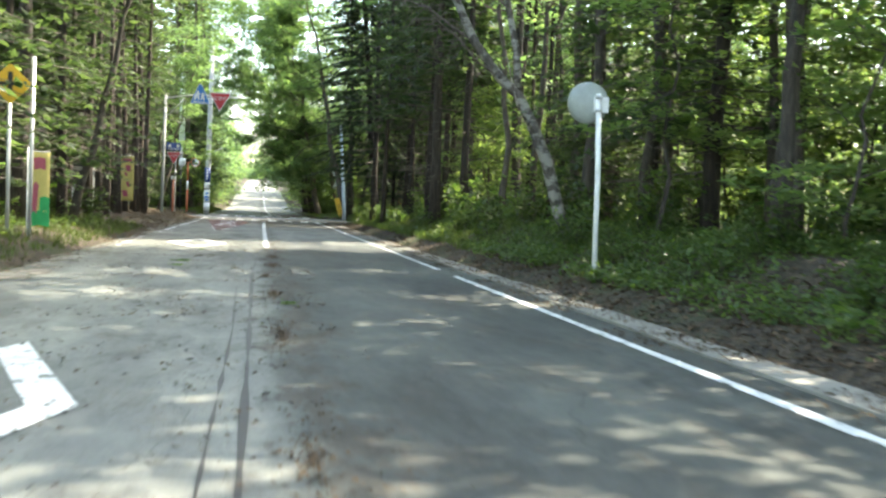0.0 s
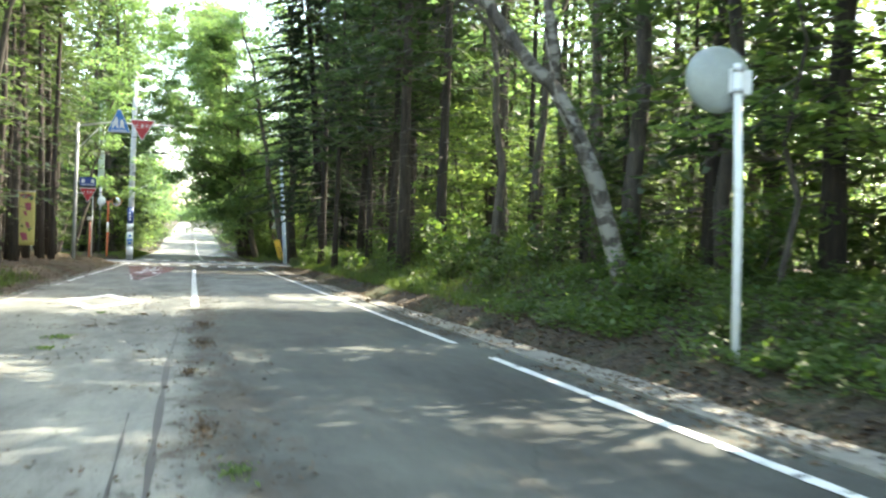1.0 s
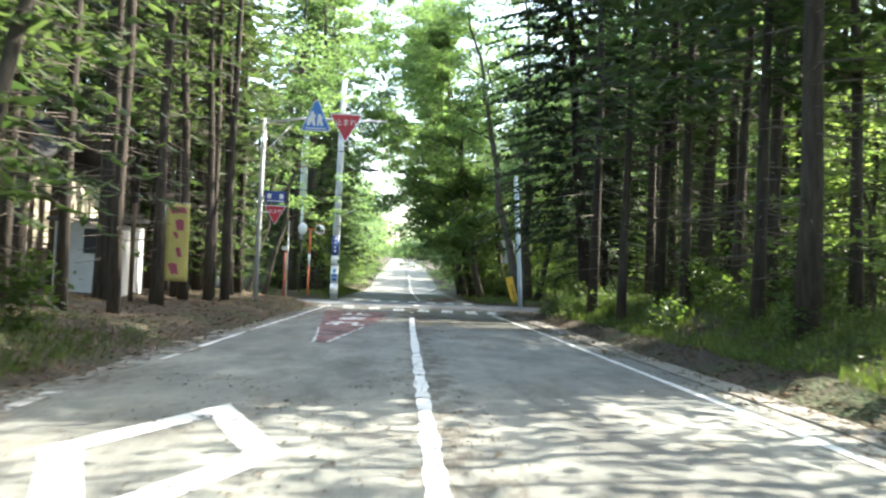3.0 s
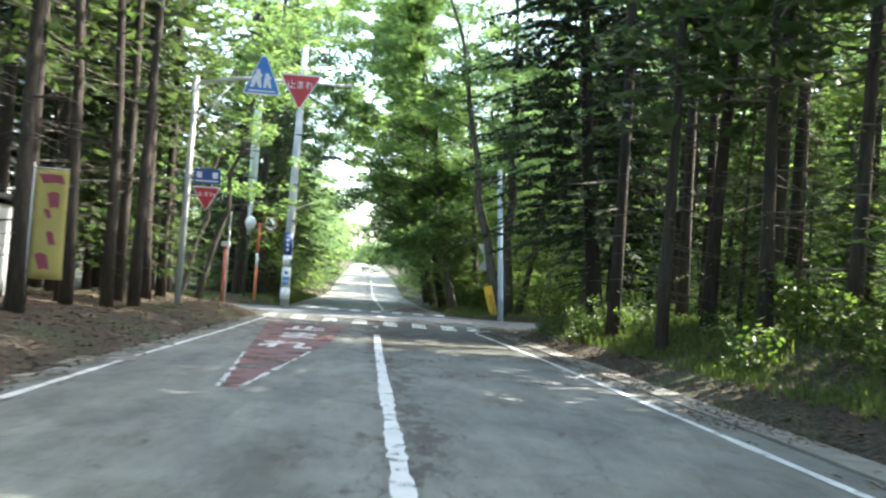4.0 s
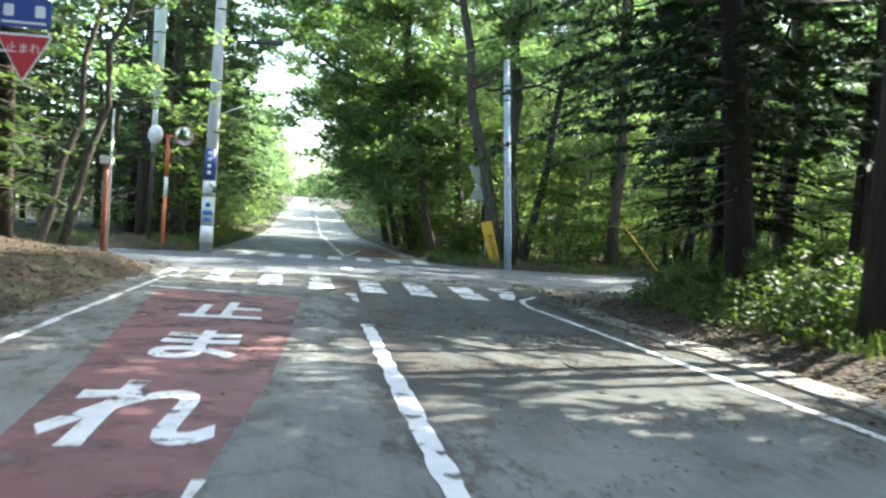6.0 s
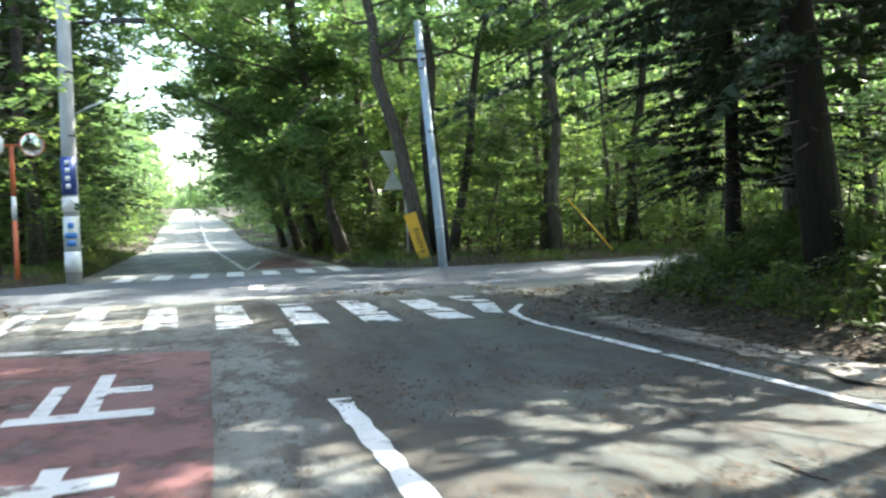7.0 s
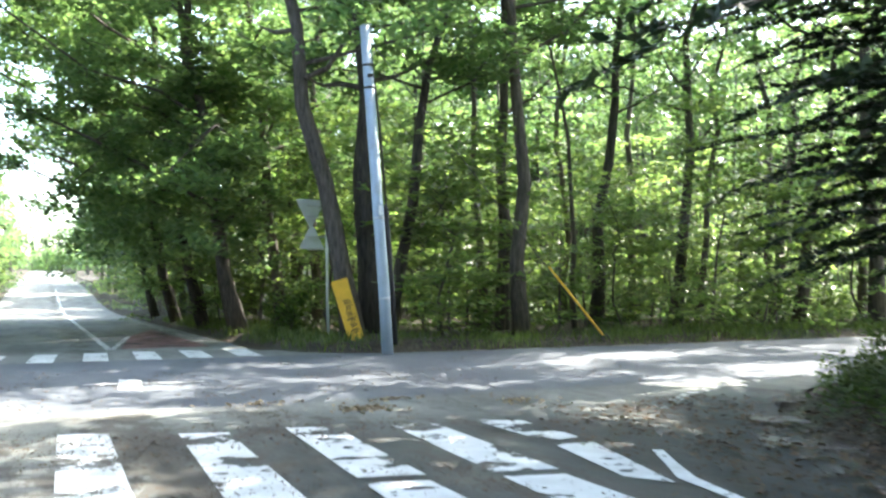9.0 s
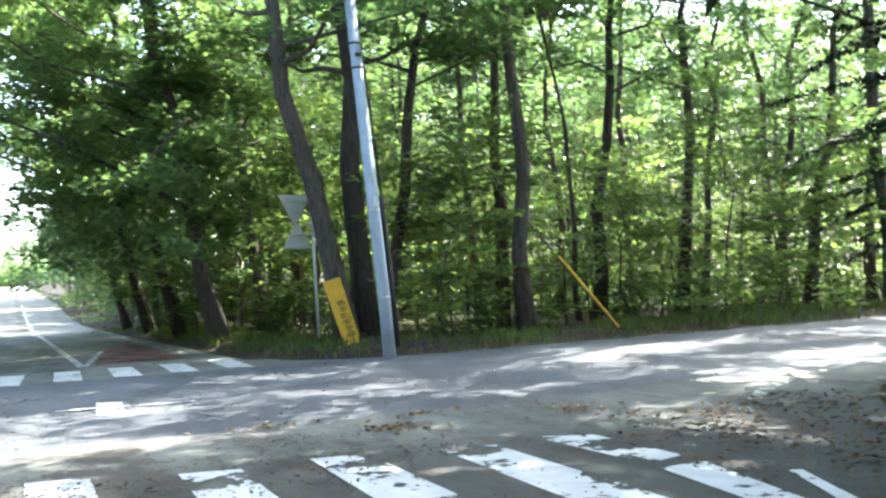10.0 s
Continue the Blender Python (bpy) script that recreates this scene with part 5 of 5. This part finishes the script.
plant_all(TALL[:1], [(11.9, 53.2), (15.8, 55.0)], "tall trees beside the road", 39, 0.95, 1.05)
plant_all(SHRUBS, [(5.25, 46.6), (5.5, 47.3), (5.8, 46.9), (5.35, 48.0), (5.9, 47.8), (6.3, 47.3), (5.6, 48.7), (6.1, 48.5)], "undergrowth", 34, 0.45, 0.7)
# unseen pair, added to keep the sun off the first metres of road
plant_all(BROAD[2:], [(10.2, 8.8), (12.6, 7.0)], "broadleaf trees beside the road", 40, 0.9, 1.0)
plant_all(YOUNG, [(9.6, 9.5), (8.2, 4.4), (7.4, 16.4), (7.9, 11.4), (10.4, 14.2)], "saplings under the trees", 43, 0.7, 0.9)
plant_all(YOUNG[1:2], [(8.0, 32.3)], "saplings under the trees", 28, 0.85, 0.95)
plant_all(YOUNG, scatter(51, 10.0, 17, 2, 25, 14, 2.1, 1.7) + scatter(52, 9, 18, 37, 54, 11, 2.4, 2.4, sunny), "saplings under the trees", 10)
plant_all(YOUNG, scatter(53, -14, -5.8, 4, 30, 10, 2.2, 2.2, house_free) + scatter(54, -12, -5, 67.4, 110, 12, 2.2, 1.2) + scatter(59, 5.4, 12, 98, 126, 8, 2.4, 1.2), "saplings under the trees", 11)
plant_all(THICKET, scatter(68, 7.5, 26, 67.6, 76, 7, 3.2, 1.1) + scatter(69, 5.0, 8, 76, 115, 10, 2.2, 0.8) + scatter(70, -8, -4.4, 70, 115, 14, 2.0, 1.0) + scatter(71, 10, 17, 4, 28, 10, 2.2, 2.4), "understorey saplings", 23)
plant_all(SHRUBS, scatter(55, 5.6, 12, 0, 49, 84, 0.8, 1.3, lambda x, y: not 46.4 < y < 48.8), "undergrowth", 12, 0.6, 1.1)
plant_all(SHRUBS, scatter(65, 5.9, 12, 51.2, 57.5, 34, 0.55, 0.7) + scatter(66, 5.2, 8, 1.5, 16, 30, 0.6, 0.9), "undergrowth", 16, 0.28, 0.48)
plant_all(SHRUBS, scatter(73, 4.8, 9, 49.0, 57.4, 46, 0.5, 0.55), "undergrowth", 17, 0.25, 0.42)
plant_all(SHRUBS, scatter(56, 4.8, 28, 66.6, 100, 50, 1.0, 0.8), "undergrowth", 13, 0.6, 1.1)
plant_all(SHRUBS, scatter(57, -10, -4.4, 8, 34, 36, 0.8, 1.3) + scatter(58, -9, -4, 67, 110, 26, 1.0, 0.8), "undergrowth", 14, 0.6, 1.1)


def understorey(seed, spots, label, tall=(2.2, 7.0)):
    """Saplings deep in the wood, too many to tell apart: layered leaves on thin stems."""
    rng = np.random.default_rng(seed)
    tips, v, f = [], [], []
    for x, y in spots:
        z, h = ground_z(x, y), rng.uniform(*tall)
        lx, ly = rng.normal(size=2) * 0.3
        tube(v, f, [(x, y, z - 0.1), (x + lx * 0.5, y + ly * 0.5, z + h * 0.5), (x + lx, y + ly, z + h)], [0.04, 0.03, 0.008], 4, False)
        for k in range(int(5 + h * 1.6)):
            s = rng.uniform(0.08, 1.0)
            r = (1.5 + 0.15 * h) * (1.1 - 0.6 * s)
            tips.append((np.array([x + lx * s + rng.normal() * r * 0.6, y + ly * s + rng.normal() * r * 0.6, z + h * s]), rng.uniform(0.45, 0.95)))
    tagged(mesh_object("thicket_stem", v, f, B_BROAD, None, True), "thin stems of the understorey deep in the wood", "thicket", kind="stuff")
    tagged(leaf_mesh("thicket", *clump_leaves(rng, tips, 40, 0.25, 0.22, 1.1), L_YOUNG, None), label, "thicket", kind="stuff")


understorey(91, scatter(91, 9, 46, 72.5, 100, 135, 1.6, 2), "sunlit green understorey deep in the broadleaf wood", (1.5, 6.5))
understorey(98, scatter(98, 12, 50, 79, 112, 85, 1.8, 2), "tall green saplings deep in the broadleaf wood", (4.0, 9.0))
understorey(95, scatter(95, 8, 34, 67.2, 76, 44, 1.3, 0.9), "sunlit green saplings and ferns at the wood's edge", (0.6, 2.0))
understorey(96, scatter(96, 4.6, 10, 98, 170, 44, 1.4, 0.5) + scatter(97, -10, -3.7, 100, 170, 44, 1.4, 0.5), "low green bushes along the far road", (0.8, 4.0))
understorey(92, scatter(92, 14, 36, 0, 56, 105, 1.8, 2), "sunlit green understorey behind the roadside trunks")
understorey(93, scatter(93, -26, -11, 2, 34, 22, 2.2, 2) + scatter(94, -22, -9, 68, 110, 24, 2.2, 2), "green understorey behind the roadside trees")


def far_woods():
    """The woods beyond what can be told apart: rough crowns and stems as stuff."""
    rng = np.random.default_rng(77)
    rnd = random.Random(78)
    tips, v, f = [], [], []
    spots = [(-rnd.uniform(26, 70), rnd.uniform(0, 330)) for _ in range(40)] + [(rnd.uniform(34, 84), rnd.uniform(-10, 66)) for _ in range(40)] + [(rnd.uniform(46, 90), rnd.uniform(66, 330)) for _ in range(50)] + [(rnd.uniform(36, 62), rnd.uniform(70, 132)) for _ in range(60)] + [(rnd.uniform(28, 44), rnd.uniform(0, 58)) for _ in range(30)]
    spots += [(rnd.uniform(-60, 60), rnd.uniform(345, 420)) for _ in range(45)] + [(rnd.uniform(-9, 9), rnd.uniform(318, 350)) for _ in range(16)]
    spots += [(s * rnd.uniform(4.8, 22), rnd.uniform(150, 345)) for s in (-1, 1) for _ in range(45)] + [(-rnd.uniform(14, 26), rnd.uniform(100, 150)) for _ in range(14)] + [(rnd.uniform(16, 40), rnd.uniform(110, 160)) for _ in range(20)]
    low = [(rnd.uniform(-14, 14), rnd.uniform(300, 345)) for _ in range(40)]
    for x, y in spots + low:
        if off_road(x, y) < 1.5 and y < 315:
            continue
        z, h = ground_z(x, y), rnd.uniform(11, 16) if (x, y) not in low else rnd.uniform(3, 7)
        tube(v, f, [(x, y, z - 0.3), (x + rnd.uniform(-0.4, 0.4), y, z + h * 0.9)], [0.2, 0.04], 5, False)
        for k in range(13):
            s = (k + rnd.random()) / 13
            r = 3.0 * (1 - 0.5 * s)
            tips.append((np.array([x + rng.normal() * r * 0.55, y + rng.normal() * r * 0.55, z + h * (0.1 + 0.9 * s)]), rnd.uniform(0.9, 1.6)))
    tagged(mesh_object("woodland_stem", v, f, B_BROAD, None, True), "dark stems of the woods further off", "woodland", kind="stuff")
    tagged(leaf_mesh("woodland", *clump_leaves(rng, tips, 14, 0.68, 0.7), L_BROAD, None), "leafy green woods further off", "woodland", kind="stuff")


far_woods()


def back_wood(seed, spots, label, tall=(11, 16), per=46, size=0.36):
    """Trees behind the wood's edge, crowns running into one another."""
    rng = np.random.default_rng(seed)
    tips, v, f = [], [], []
    for x, y in spots:
        z, h = ground_z(x, y), rng.uniform(*tall)
        lx = rng.normal() * 0.5
        tube(v, f, [(x, y, z - 0.3), (x + lx * 0.4, y, z + h * 0.5), (x + lx, y, z + h * 0.95)], [rng.uniform(0.1, 0.2), 0.1, 0.02], 6, False)
        for k in range(13):
            s = (k + rng.random()) / 13
            r = 2.4 * (1 - 0.4 * s)
            tips.append((np.array([x + lx * s + rng.normal() * r * 0.6, y + rng.normal() * r * 0.6, z + h * (0.28 + 0.72 * s)]), rng.uniform(0.8, 1.4)))
    tagged(mesh_object("woodland_stem", v, f, B_BROAD, None, True), "dark stems of the wood behind its edge", "woodland", kind="stuff")
    tagged(leaf_mesh("woodland", *clump_leaves(rng, tips, per, size, 0.45, 0.7), L_BROAD, None), label, "woodland", kind="stuff")


back_wood(101, scatter(101, 12, 56, 85, 116, 95, 2.3, 2), "green crowns of the broadleaf wood")
back_wood(102, scatter(102, 14, 78, 97, 132, 165, 2.8, 2), "tall green crowns at the back of the broadleaf wood", (19, 24), 75, 0.52)


def birch():
    """The pale trunk leaning over the bank."""
    root = thing("leaning_tree", (6.4, 18.7, 0.75), "pale lichened tree trunk leaning over the roadside bank", "tree")
    v, f = [], []
    tube(v, f, [(0.08, 0, -0.4), (-0.05, 0, 0.15), (-0.45, 0, 1.45), (-0.8, 0, 2.2), (-1.1, 0.05, 2.75), (-1.5, 0.1, 3.1), (-2.0, 0.2, 3.75), (-2.7, 0.3, 5.2), (-3.2, 0.5, 7.5)], [0.17, 0.135, 0.125, 0.115, 0.105, 0.1, 0.09, 0.07, 0.03], 10)
    tube(v, f, [(-1.1, 0.05, 2.75), (-1.15, 0.1, 3.6), (-1.5, 0.2, 5.2), (-1.4, 0.3, 7.2)], [0.085, 0.075, 0.06, 0.02], 8)
    tube(v, f, [(-0.6, 0, 1.8), (-1.2, -0.3, 2.5), (-1.5, -0.5, 3.4)], [0.03, 0.02, 0.008], 5)
    mesh_object("trunk", v, f, B_PALE, root, True)
    rng = np.random.default_rng(8)
    v, f = [], []
    limbs = [((-1.5, 0.1, 3.1), (-3.6, -0.3, 4.6)), ((-2.0, 0.2, 3.75), (-4.2, 0.6, 5.2)), ((-2.3, 0.25, 4.4), (-3.4, -0.7, 6.0)), ((-1.3, 0.1, 4.4), (-2.9, 0.5, 5.9)), ((-1.5, 0.2, 5.0), (-0.6, -0.4, 6.2))]
    for a, b in limbs:
        limb = wander(rng, a, b, 5, 0.1)
        tube(v, f, limb, [0.03, 0.026, 0.02, 0.015, 0.01, 0.004], 5, False)
        for k in range(26):
            j = rng.integers(1, 6)
            q = limb[j] + rng.normal(size=3) * [0.15, 0.15, 0.1]
            e = q + np.array([-rng.uniform(-0.3, 0.9), rng.normal() * 0.5, rng.uniform(-0.9, 0.35)])
            tube(v, f, [limb[j], q, (q + e) / 2 + rng.normal(size=3) * 0.06, e], [0.01, 0.008, 0.006, 0.002], 3, False)
    tagged(mesh_object("bare_twig", v, f, B_TWIG, root, True), "pale bare dead twigs hanging from the limbs", kind="stuff")
    tips = [(np.array((-3.2, 0.5, 7.5)) + rng.normal(size=3) * [1.3, 1.3, 0.8], 0.6) for _ in range(12)]
    leaf_mesh("crown", *clump_leaves(rng, tips, 60, 0.2), L_BROAD, root)


def corner_trees():
    """Trees whose trunks stand out beyond the junction, each leaning its own way over its height."""
    dark = "dark broadleaf tree "
    for i, (x, y, dx, h, r, cf, sp, lv, lab) in enumerate((
            (-5.25, 30.3, 2.5, 13, 0.14, 6.6, 3.0, 1300, "dark tree leaning over the verge"),
            (6.42, 68.9, -3.3, 18, 0.25, 4.8, 4.0, 5500, dark + "leaning over the corner"),
            (6.92, 69.25, -0.6, 19, 0.28, 5.5, 4.0, 8500, "stout dark broadleaf tree at the corner"),
            (7.45, 69.9, 3.0, 17, 0.17, 5.0, 3.8, 8000, dark + "leaning away from its neighbours"),
            (6.35, 75.6, -1.8, 18, 0.2, 4.6, 3.8, 8000, dark + "behind the sign post"),
            (-5.7, 59.4, 2.3, 11.5, 0.12, 4.2, 2.9, 3000, "sunlit tree leaning out at the crossroads"),
            (-6.9, 61.6, 2.6, 12.5, 0.13, 4.4, 2.9, 3000, "sunlit tree leaning out at the crossroads"),
            (5.1, 76.0, -3.2, 18, 0.2, 4.0, 4.2, 9000, dark + "leaning towards the road"),
            (10.95, 70.6, 0.3, 15, 0.2, 5.0, 3.4, 3000, dark + "with ivy green low boughs"),
            (13.1, 70.4, -0.6, 13, 0.085, 5.5, 2.6, 1500, "thin dark broadleaf tree in the wood"),
            (14.05, 71.0, 1.9, 16, 0.2, 5.4, 3.6, 2800, dark + "with a crooked forking stem"),
            (16.35, 70.5, 1.7, 16.5, 0.19, 5.4, 3.6, 2800, dark + "beside the side road"),
            (18.2, 71.8, 1.9, 15, 0.13, 5.2, 3.2, 2400, "slim dark broadleaf tree beside the side road"),
            (19.95, 69.5, 3.4, 16, 0.19, 5.2, 3.6, 2800, dark + "leaning along the side road"),
            (21.7, 72.5, 2.7, 16, 0.17, 5.2, 3.4, 2600, dark + "leaning along the side road"),
            (23.2, 70.2, 1.1, 16, 0.16, 5.2, 3.4, 2600, "slim dark broadleaf tree beside the side road"))):
        t = broad_tree(70 + i, h, r, cf, sp, lv, 0.23, L_BROAD, B_BROAD, lab, (dx, 0), flat=0.35, up=0.9, clump=5.0, limbs=15)
        t.matrix_world = pose(x, y, ground_z(x, y))
        if i:
            t["group"] = "trees at the junction"


birch()
corner_trees()


# ---------------------------------------------------------------- grass and litter
def blades(name, seed, spots, lo, hi, per, label, mat):
    """Tufts of grass blades, one sheet of stuff."""
    rng = np.random.default_rng(seed)
    cs, ws, ls = [], [], []
    for x, y in spots:
        z = ground_z(x, y)
        for _ in range(per):
            px, py = x + rng.normal() * 0.09, y + rng.normal() * 0.09
            L = rng.uniform(lo, hi)
            w = np.array([rng.normal() * 0.35, rng.normal() * 0.35, 1.0])
            w /= np.linalg.norm(w)
            cs.append(np.array([px, py, z - 0.02]) + w * L * 0.5)
            ws.append(w)
            ls.append(L)
    cs, ws, ls = np.array(cs), np.array(ws), np.array(ls)
    nn = unit(rng, len(ls))
    nn[:, 2] *= 0.2
    nn = nn - ws * (nn * ws).sum(1, keepdims=True)
    nn /= np.linalg.norm(nn, axis=1, keepdims=True)
    ob = leaf_mesh(name, cs, nn, ws, ls, np.full(len(ls), 0.016) + ls * 0.03, mat, None, 0.3)
    return tagged(ob, label, "grass", kind="stuff")


def band_spots(seed, x0, x1, y0, y1, n, d0, d1):
    rng = random.Random(seed)
    out = []
    for _ in range(n * 12):
        x, y = rng.uniform(x0, x1), rng.uniform(y0, y1)
        if d0 < off_road(x, y) < d1 and bumpy(x, y, 0.6) > rng.uniform(-0.6, 0.5):
            out.append((x, y))
            if len(out) == n:
                break
    return out


blades("grass", 1, band_spots(1, 4.4, 9.5, 22, 51, 2400, 0.7, 3.4), 0.08, 0.3, 5, "fresh green grass and weeds on the bank", L_GRASS)
blades("grass", 5, band_spots(5, 4.6, 7.5, 26, 50, 1500, 0.9, 2.2), 0.05, 0.16, 5, "short fresh grass and moss under the trunks", L_GRASS)
blades("grass", 2, band_spots(2, 4.6, 24, 65, 90, 2200, 0.05, 1.8), 0.08, 0.32, 5, "green verge grass at the junction", L_GRASS)
blades("grass", 3, band_spots(3, -7, -3.4, 10, 34, 1700, 0.3, 2.8), 0.06, 0.22, 5, "sunlit green verge grass", L_GRASS)
blades("grass", 4, band_spots(4, -9, -3.3, 66, 100, 1300, 0.1, 2.0), 0.08, 0.25, 5, "green verge grass at the junction", L_GRASS)


def ground_cover(name, seed, spots, label):
    """Low weeds and ferns: small leaves in loose patches, one sheet of stuff."""
    rng = np.random.default_rng(seed)
    tips = [(np.array([x, y, ground_z(x, y) + rng.uniform(0.03, 0.22)]), rng.uniform(0.12, 0.28)) for x, y in spots]
    ob = leaf_mesh(name, *clump_leaves(rng, tips, 190, 0.1, 0.5, 0.9), L_SHRUB, None)
    return tagged(ob, label, "weeds", kind="stuff")


ground_cover("weeds", 11, band_spots(11, 5, 11, 0, 58, 2400, 0.75, 6.0), "low green weeds and ferns on the bank")
ground_cover("weeds", 14, band_spots(14, 4.9, 9, 1, 22, 2800, 0.6, 4.0), "ferns and leafy weeds on the shaded bank")
ground_cover("weeds", 15, band_spots(15, 4.7, 9.5, 48, 57.6, 700, 0.45, 3.0), "dense low weeds and ferns at the corner")
ground_cover("weeds", 12, band_spots(12, 4.6, 26, 65, 90, 800, 0.3, 4.0), "low green weeds at the wood's edge")
ground_cover("weeds", 13, band_spots(13, -9, -3.6, 8, 34, 500, 0.8, 5.0), "low green weeds on the verge")


def litter(name, seed, spots, lo, hi, label, mat=None, flat=0.4):
    rng = np.random.default_rng(seed)
    n = len(spots)
    c = np.array([(x, y, (ground_z(x, y) + 0.012 if off_road(x, y) > 0.02 else rise(y) + (0.012 if x < 4.03 else 0.036))) for x, y in spots])
    nn = unit(rng, n) * flat
    nn[:, 2] = 1
    nn /= np.linalg.norm(nn, axis=1, keepdims=True)
    ls = rng.uniform(lo, hi, n)
    ob = leaf_mesh(name, c, nn, unit(rng, n), ls, ls * rng.uniform(0.3, 0.7, n), mat or L_DEAD, None, -0.2)
    return tagged(ob, label, "leaf litter", kind="stuff")


def drift(seed, n, x0, x1, y0, y1, thresh=0.1):
    rng = random.Random(seed)
    out = []
    for _ in range(n * 10):
        x, y = rng.uniform(x0, x1), rng.uniform(y0, y1)
        if bumpy(x, y, 0.9) + 0.5 * bumpy(x, y, 3.1) > thresh + rng.uniform(-0.2, 0.3):
            out.append((x, y))
            if len(out) == n:
                break
    return out


litter("leaf_litter", 1, drift(1, 8000, -3.0, 3.0, 43, 58, 0.05), 0.012, 0.038, "brown fallen leaves drifted on the asphalt")
litter("leaf_litter", 2, drift(2, 2600, -2.9, 1.2, 3, 30, 0.05), 0.02, 0.06, "brown fallen leaves on the asphalt")
litter("leaf_litter", 3, drift(3, 9000, 3.85, 7.5, 2, 57, -0.3), 0.03, 0.09, "brown fallen leaves along the kerb and bank")
litter("leaf_litter", 4, drift(4, 9000, -7.5, -2.95, 8, 60, -0.4), 0.03, 0.09, "brown fallen leaves on the verge")
litter("leaf_litter", 6, drift(6, 6000, 4.45, 7.0, 2, 20, -0.5), 0.04, 0.12, "brown dead leaves and twigs on the bank")
litter("leaf_litter", 8, drift(8, 5000, 4.45, 6.6, 20, 57, -0.4), 0.04, 0.11, "brown dead leaves on the bank")
litter("leaf_litter", 9, drift(9, 7000, -7.5, -3.1, 24, 60, -0.5), 0.04, 0.12, "brown dead leaves and twigs on the verge")
litter("leaf_litter", 7, drift(7, 3500, 0.6, 4.0, 38, 53, 0.02), 0.015, 0.05, "crumbled brown leaves on the dark lane")
litter("leaf_litter", 10, drift(10, 6500, 3.72, 4.6, 1, 55, -0.15), 0.02, 0.06, "crumbled brown leaves over the buried edging")
litter("leaf_litter", 5, drift(5, 2200, -2.0, 9.0, 56, 66, 0.05), 0.02, 0.06, "brown fallen leaves on the junction")


def heap(seed, heaps):
    """Spots thick in the middle of each heap and loose at its ragged edge."""
    rng = random.Random(seed)
    out = []
    for x, y, rx, ry, n in heaps:
        for _ in range(n):
            a, r = rng.uniform(0, 6.28), abs(rng.gauss(0, 0.5))
            r *= 1 + 0.45 * bumpy(x + 2 * math.cos(a), y + 2 * math.sin(a), 1.7)
            out.append((x + rx * r * math.cos(a), y + ry * r * math.sin(a)))
    return out


litter("moss_scrap", 20, heap(20, [(-1.08, 18.2, 0.17, 0.34, 420), (-1.06, 17.0, 0.12, 0.22, 220), (-0.94, 22.2, 0.1, 0.25, 120), (0.65, 11.2, 0.12, 0.25, 150)]), 0.015, 0.045, "scraps of green moss and grass on the asphalt", L_SHRUB, 0.8)
litter("leaf_litter", 21, heap(21, [(-0.86, 19.7, 0.08, 0.2, 90), (-0.63, 20.06, 0.1, 0.16, 80), (-0.08, 16.66, 0.04, 0.08, 50), (0.42, 15.03, 0.16, 0.5, 300), (-0.3, 22.0, 0.1, 0.3, 90), (0.55, 17.6, 0.2, 0.9, 420), (0.6, 20.2, 0.22, 1.1, 420), (0.5, 12.4, 0.2, 1.2, 380), (0.5, 8.6, 0.2, 1.6, 380), (0.55, 4.6, 0.22, 1.6, 320)]), 0.015, 0.045, "clots of brown leaves along the road joint")
litter("leaf_litter", 22, heap(22, [(2.93, 57.7, 0.42, 0.3, 300), (3.5, 58.4, 0.5, 0.2, 70), (4.6, 57.5, 0.6, 0.4, 80), (2.0, 58.6, 0.6, 0.3, 60)]), 0.025, 0.09, "heap of dry leaves and twigs on the junction", L_STRAW, 0.9)
stick = thing("stick", (2.27, 45.46, 0.0), "dead stick lying on the asphalt", "stick", turn=-86)
v, f = [], []
tube(v, f, [(-0.19, 0, 0.009), (-0.06, 0.012, 0.01), (0.07, -0.008, 0.009), (0.19, 0.008, 0.008)], [0.005, 0.008, 0.007, 0.004], 7)
tube(v, f, [(0.06, -0.008, 0.01), (0.11, 0.04, 0.012)], [0.004, 0.002], 5)
mesh_object("stem", v, f, B_TWIG, stick, True)
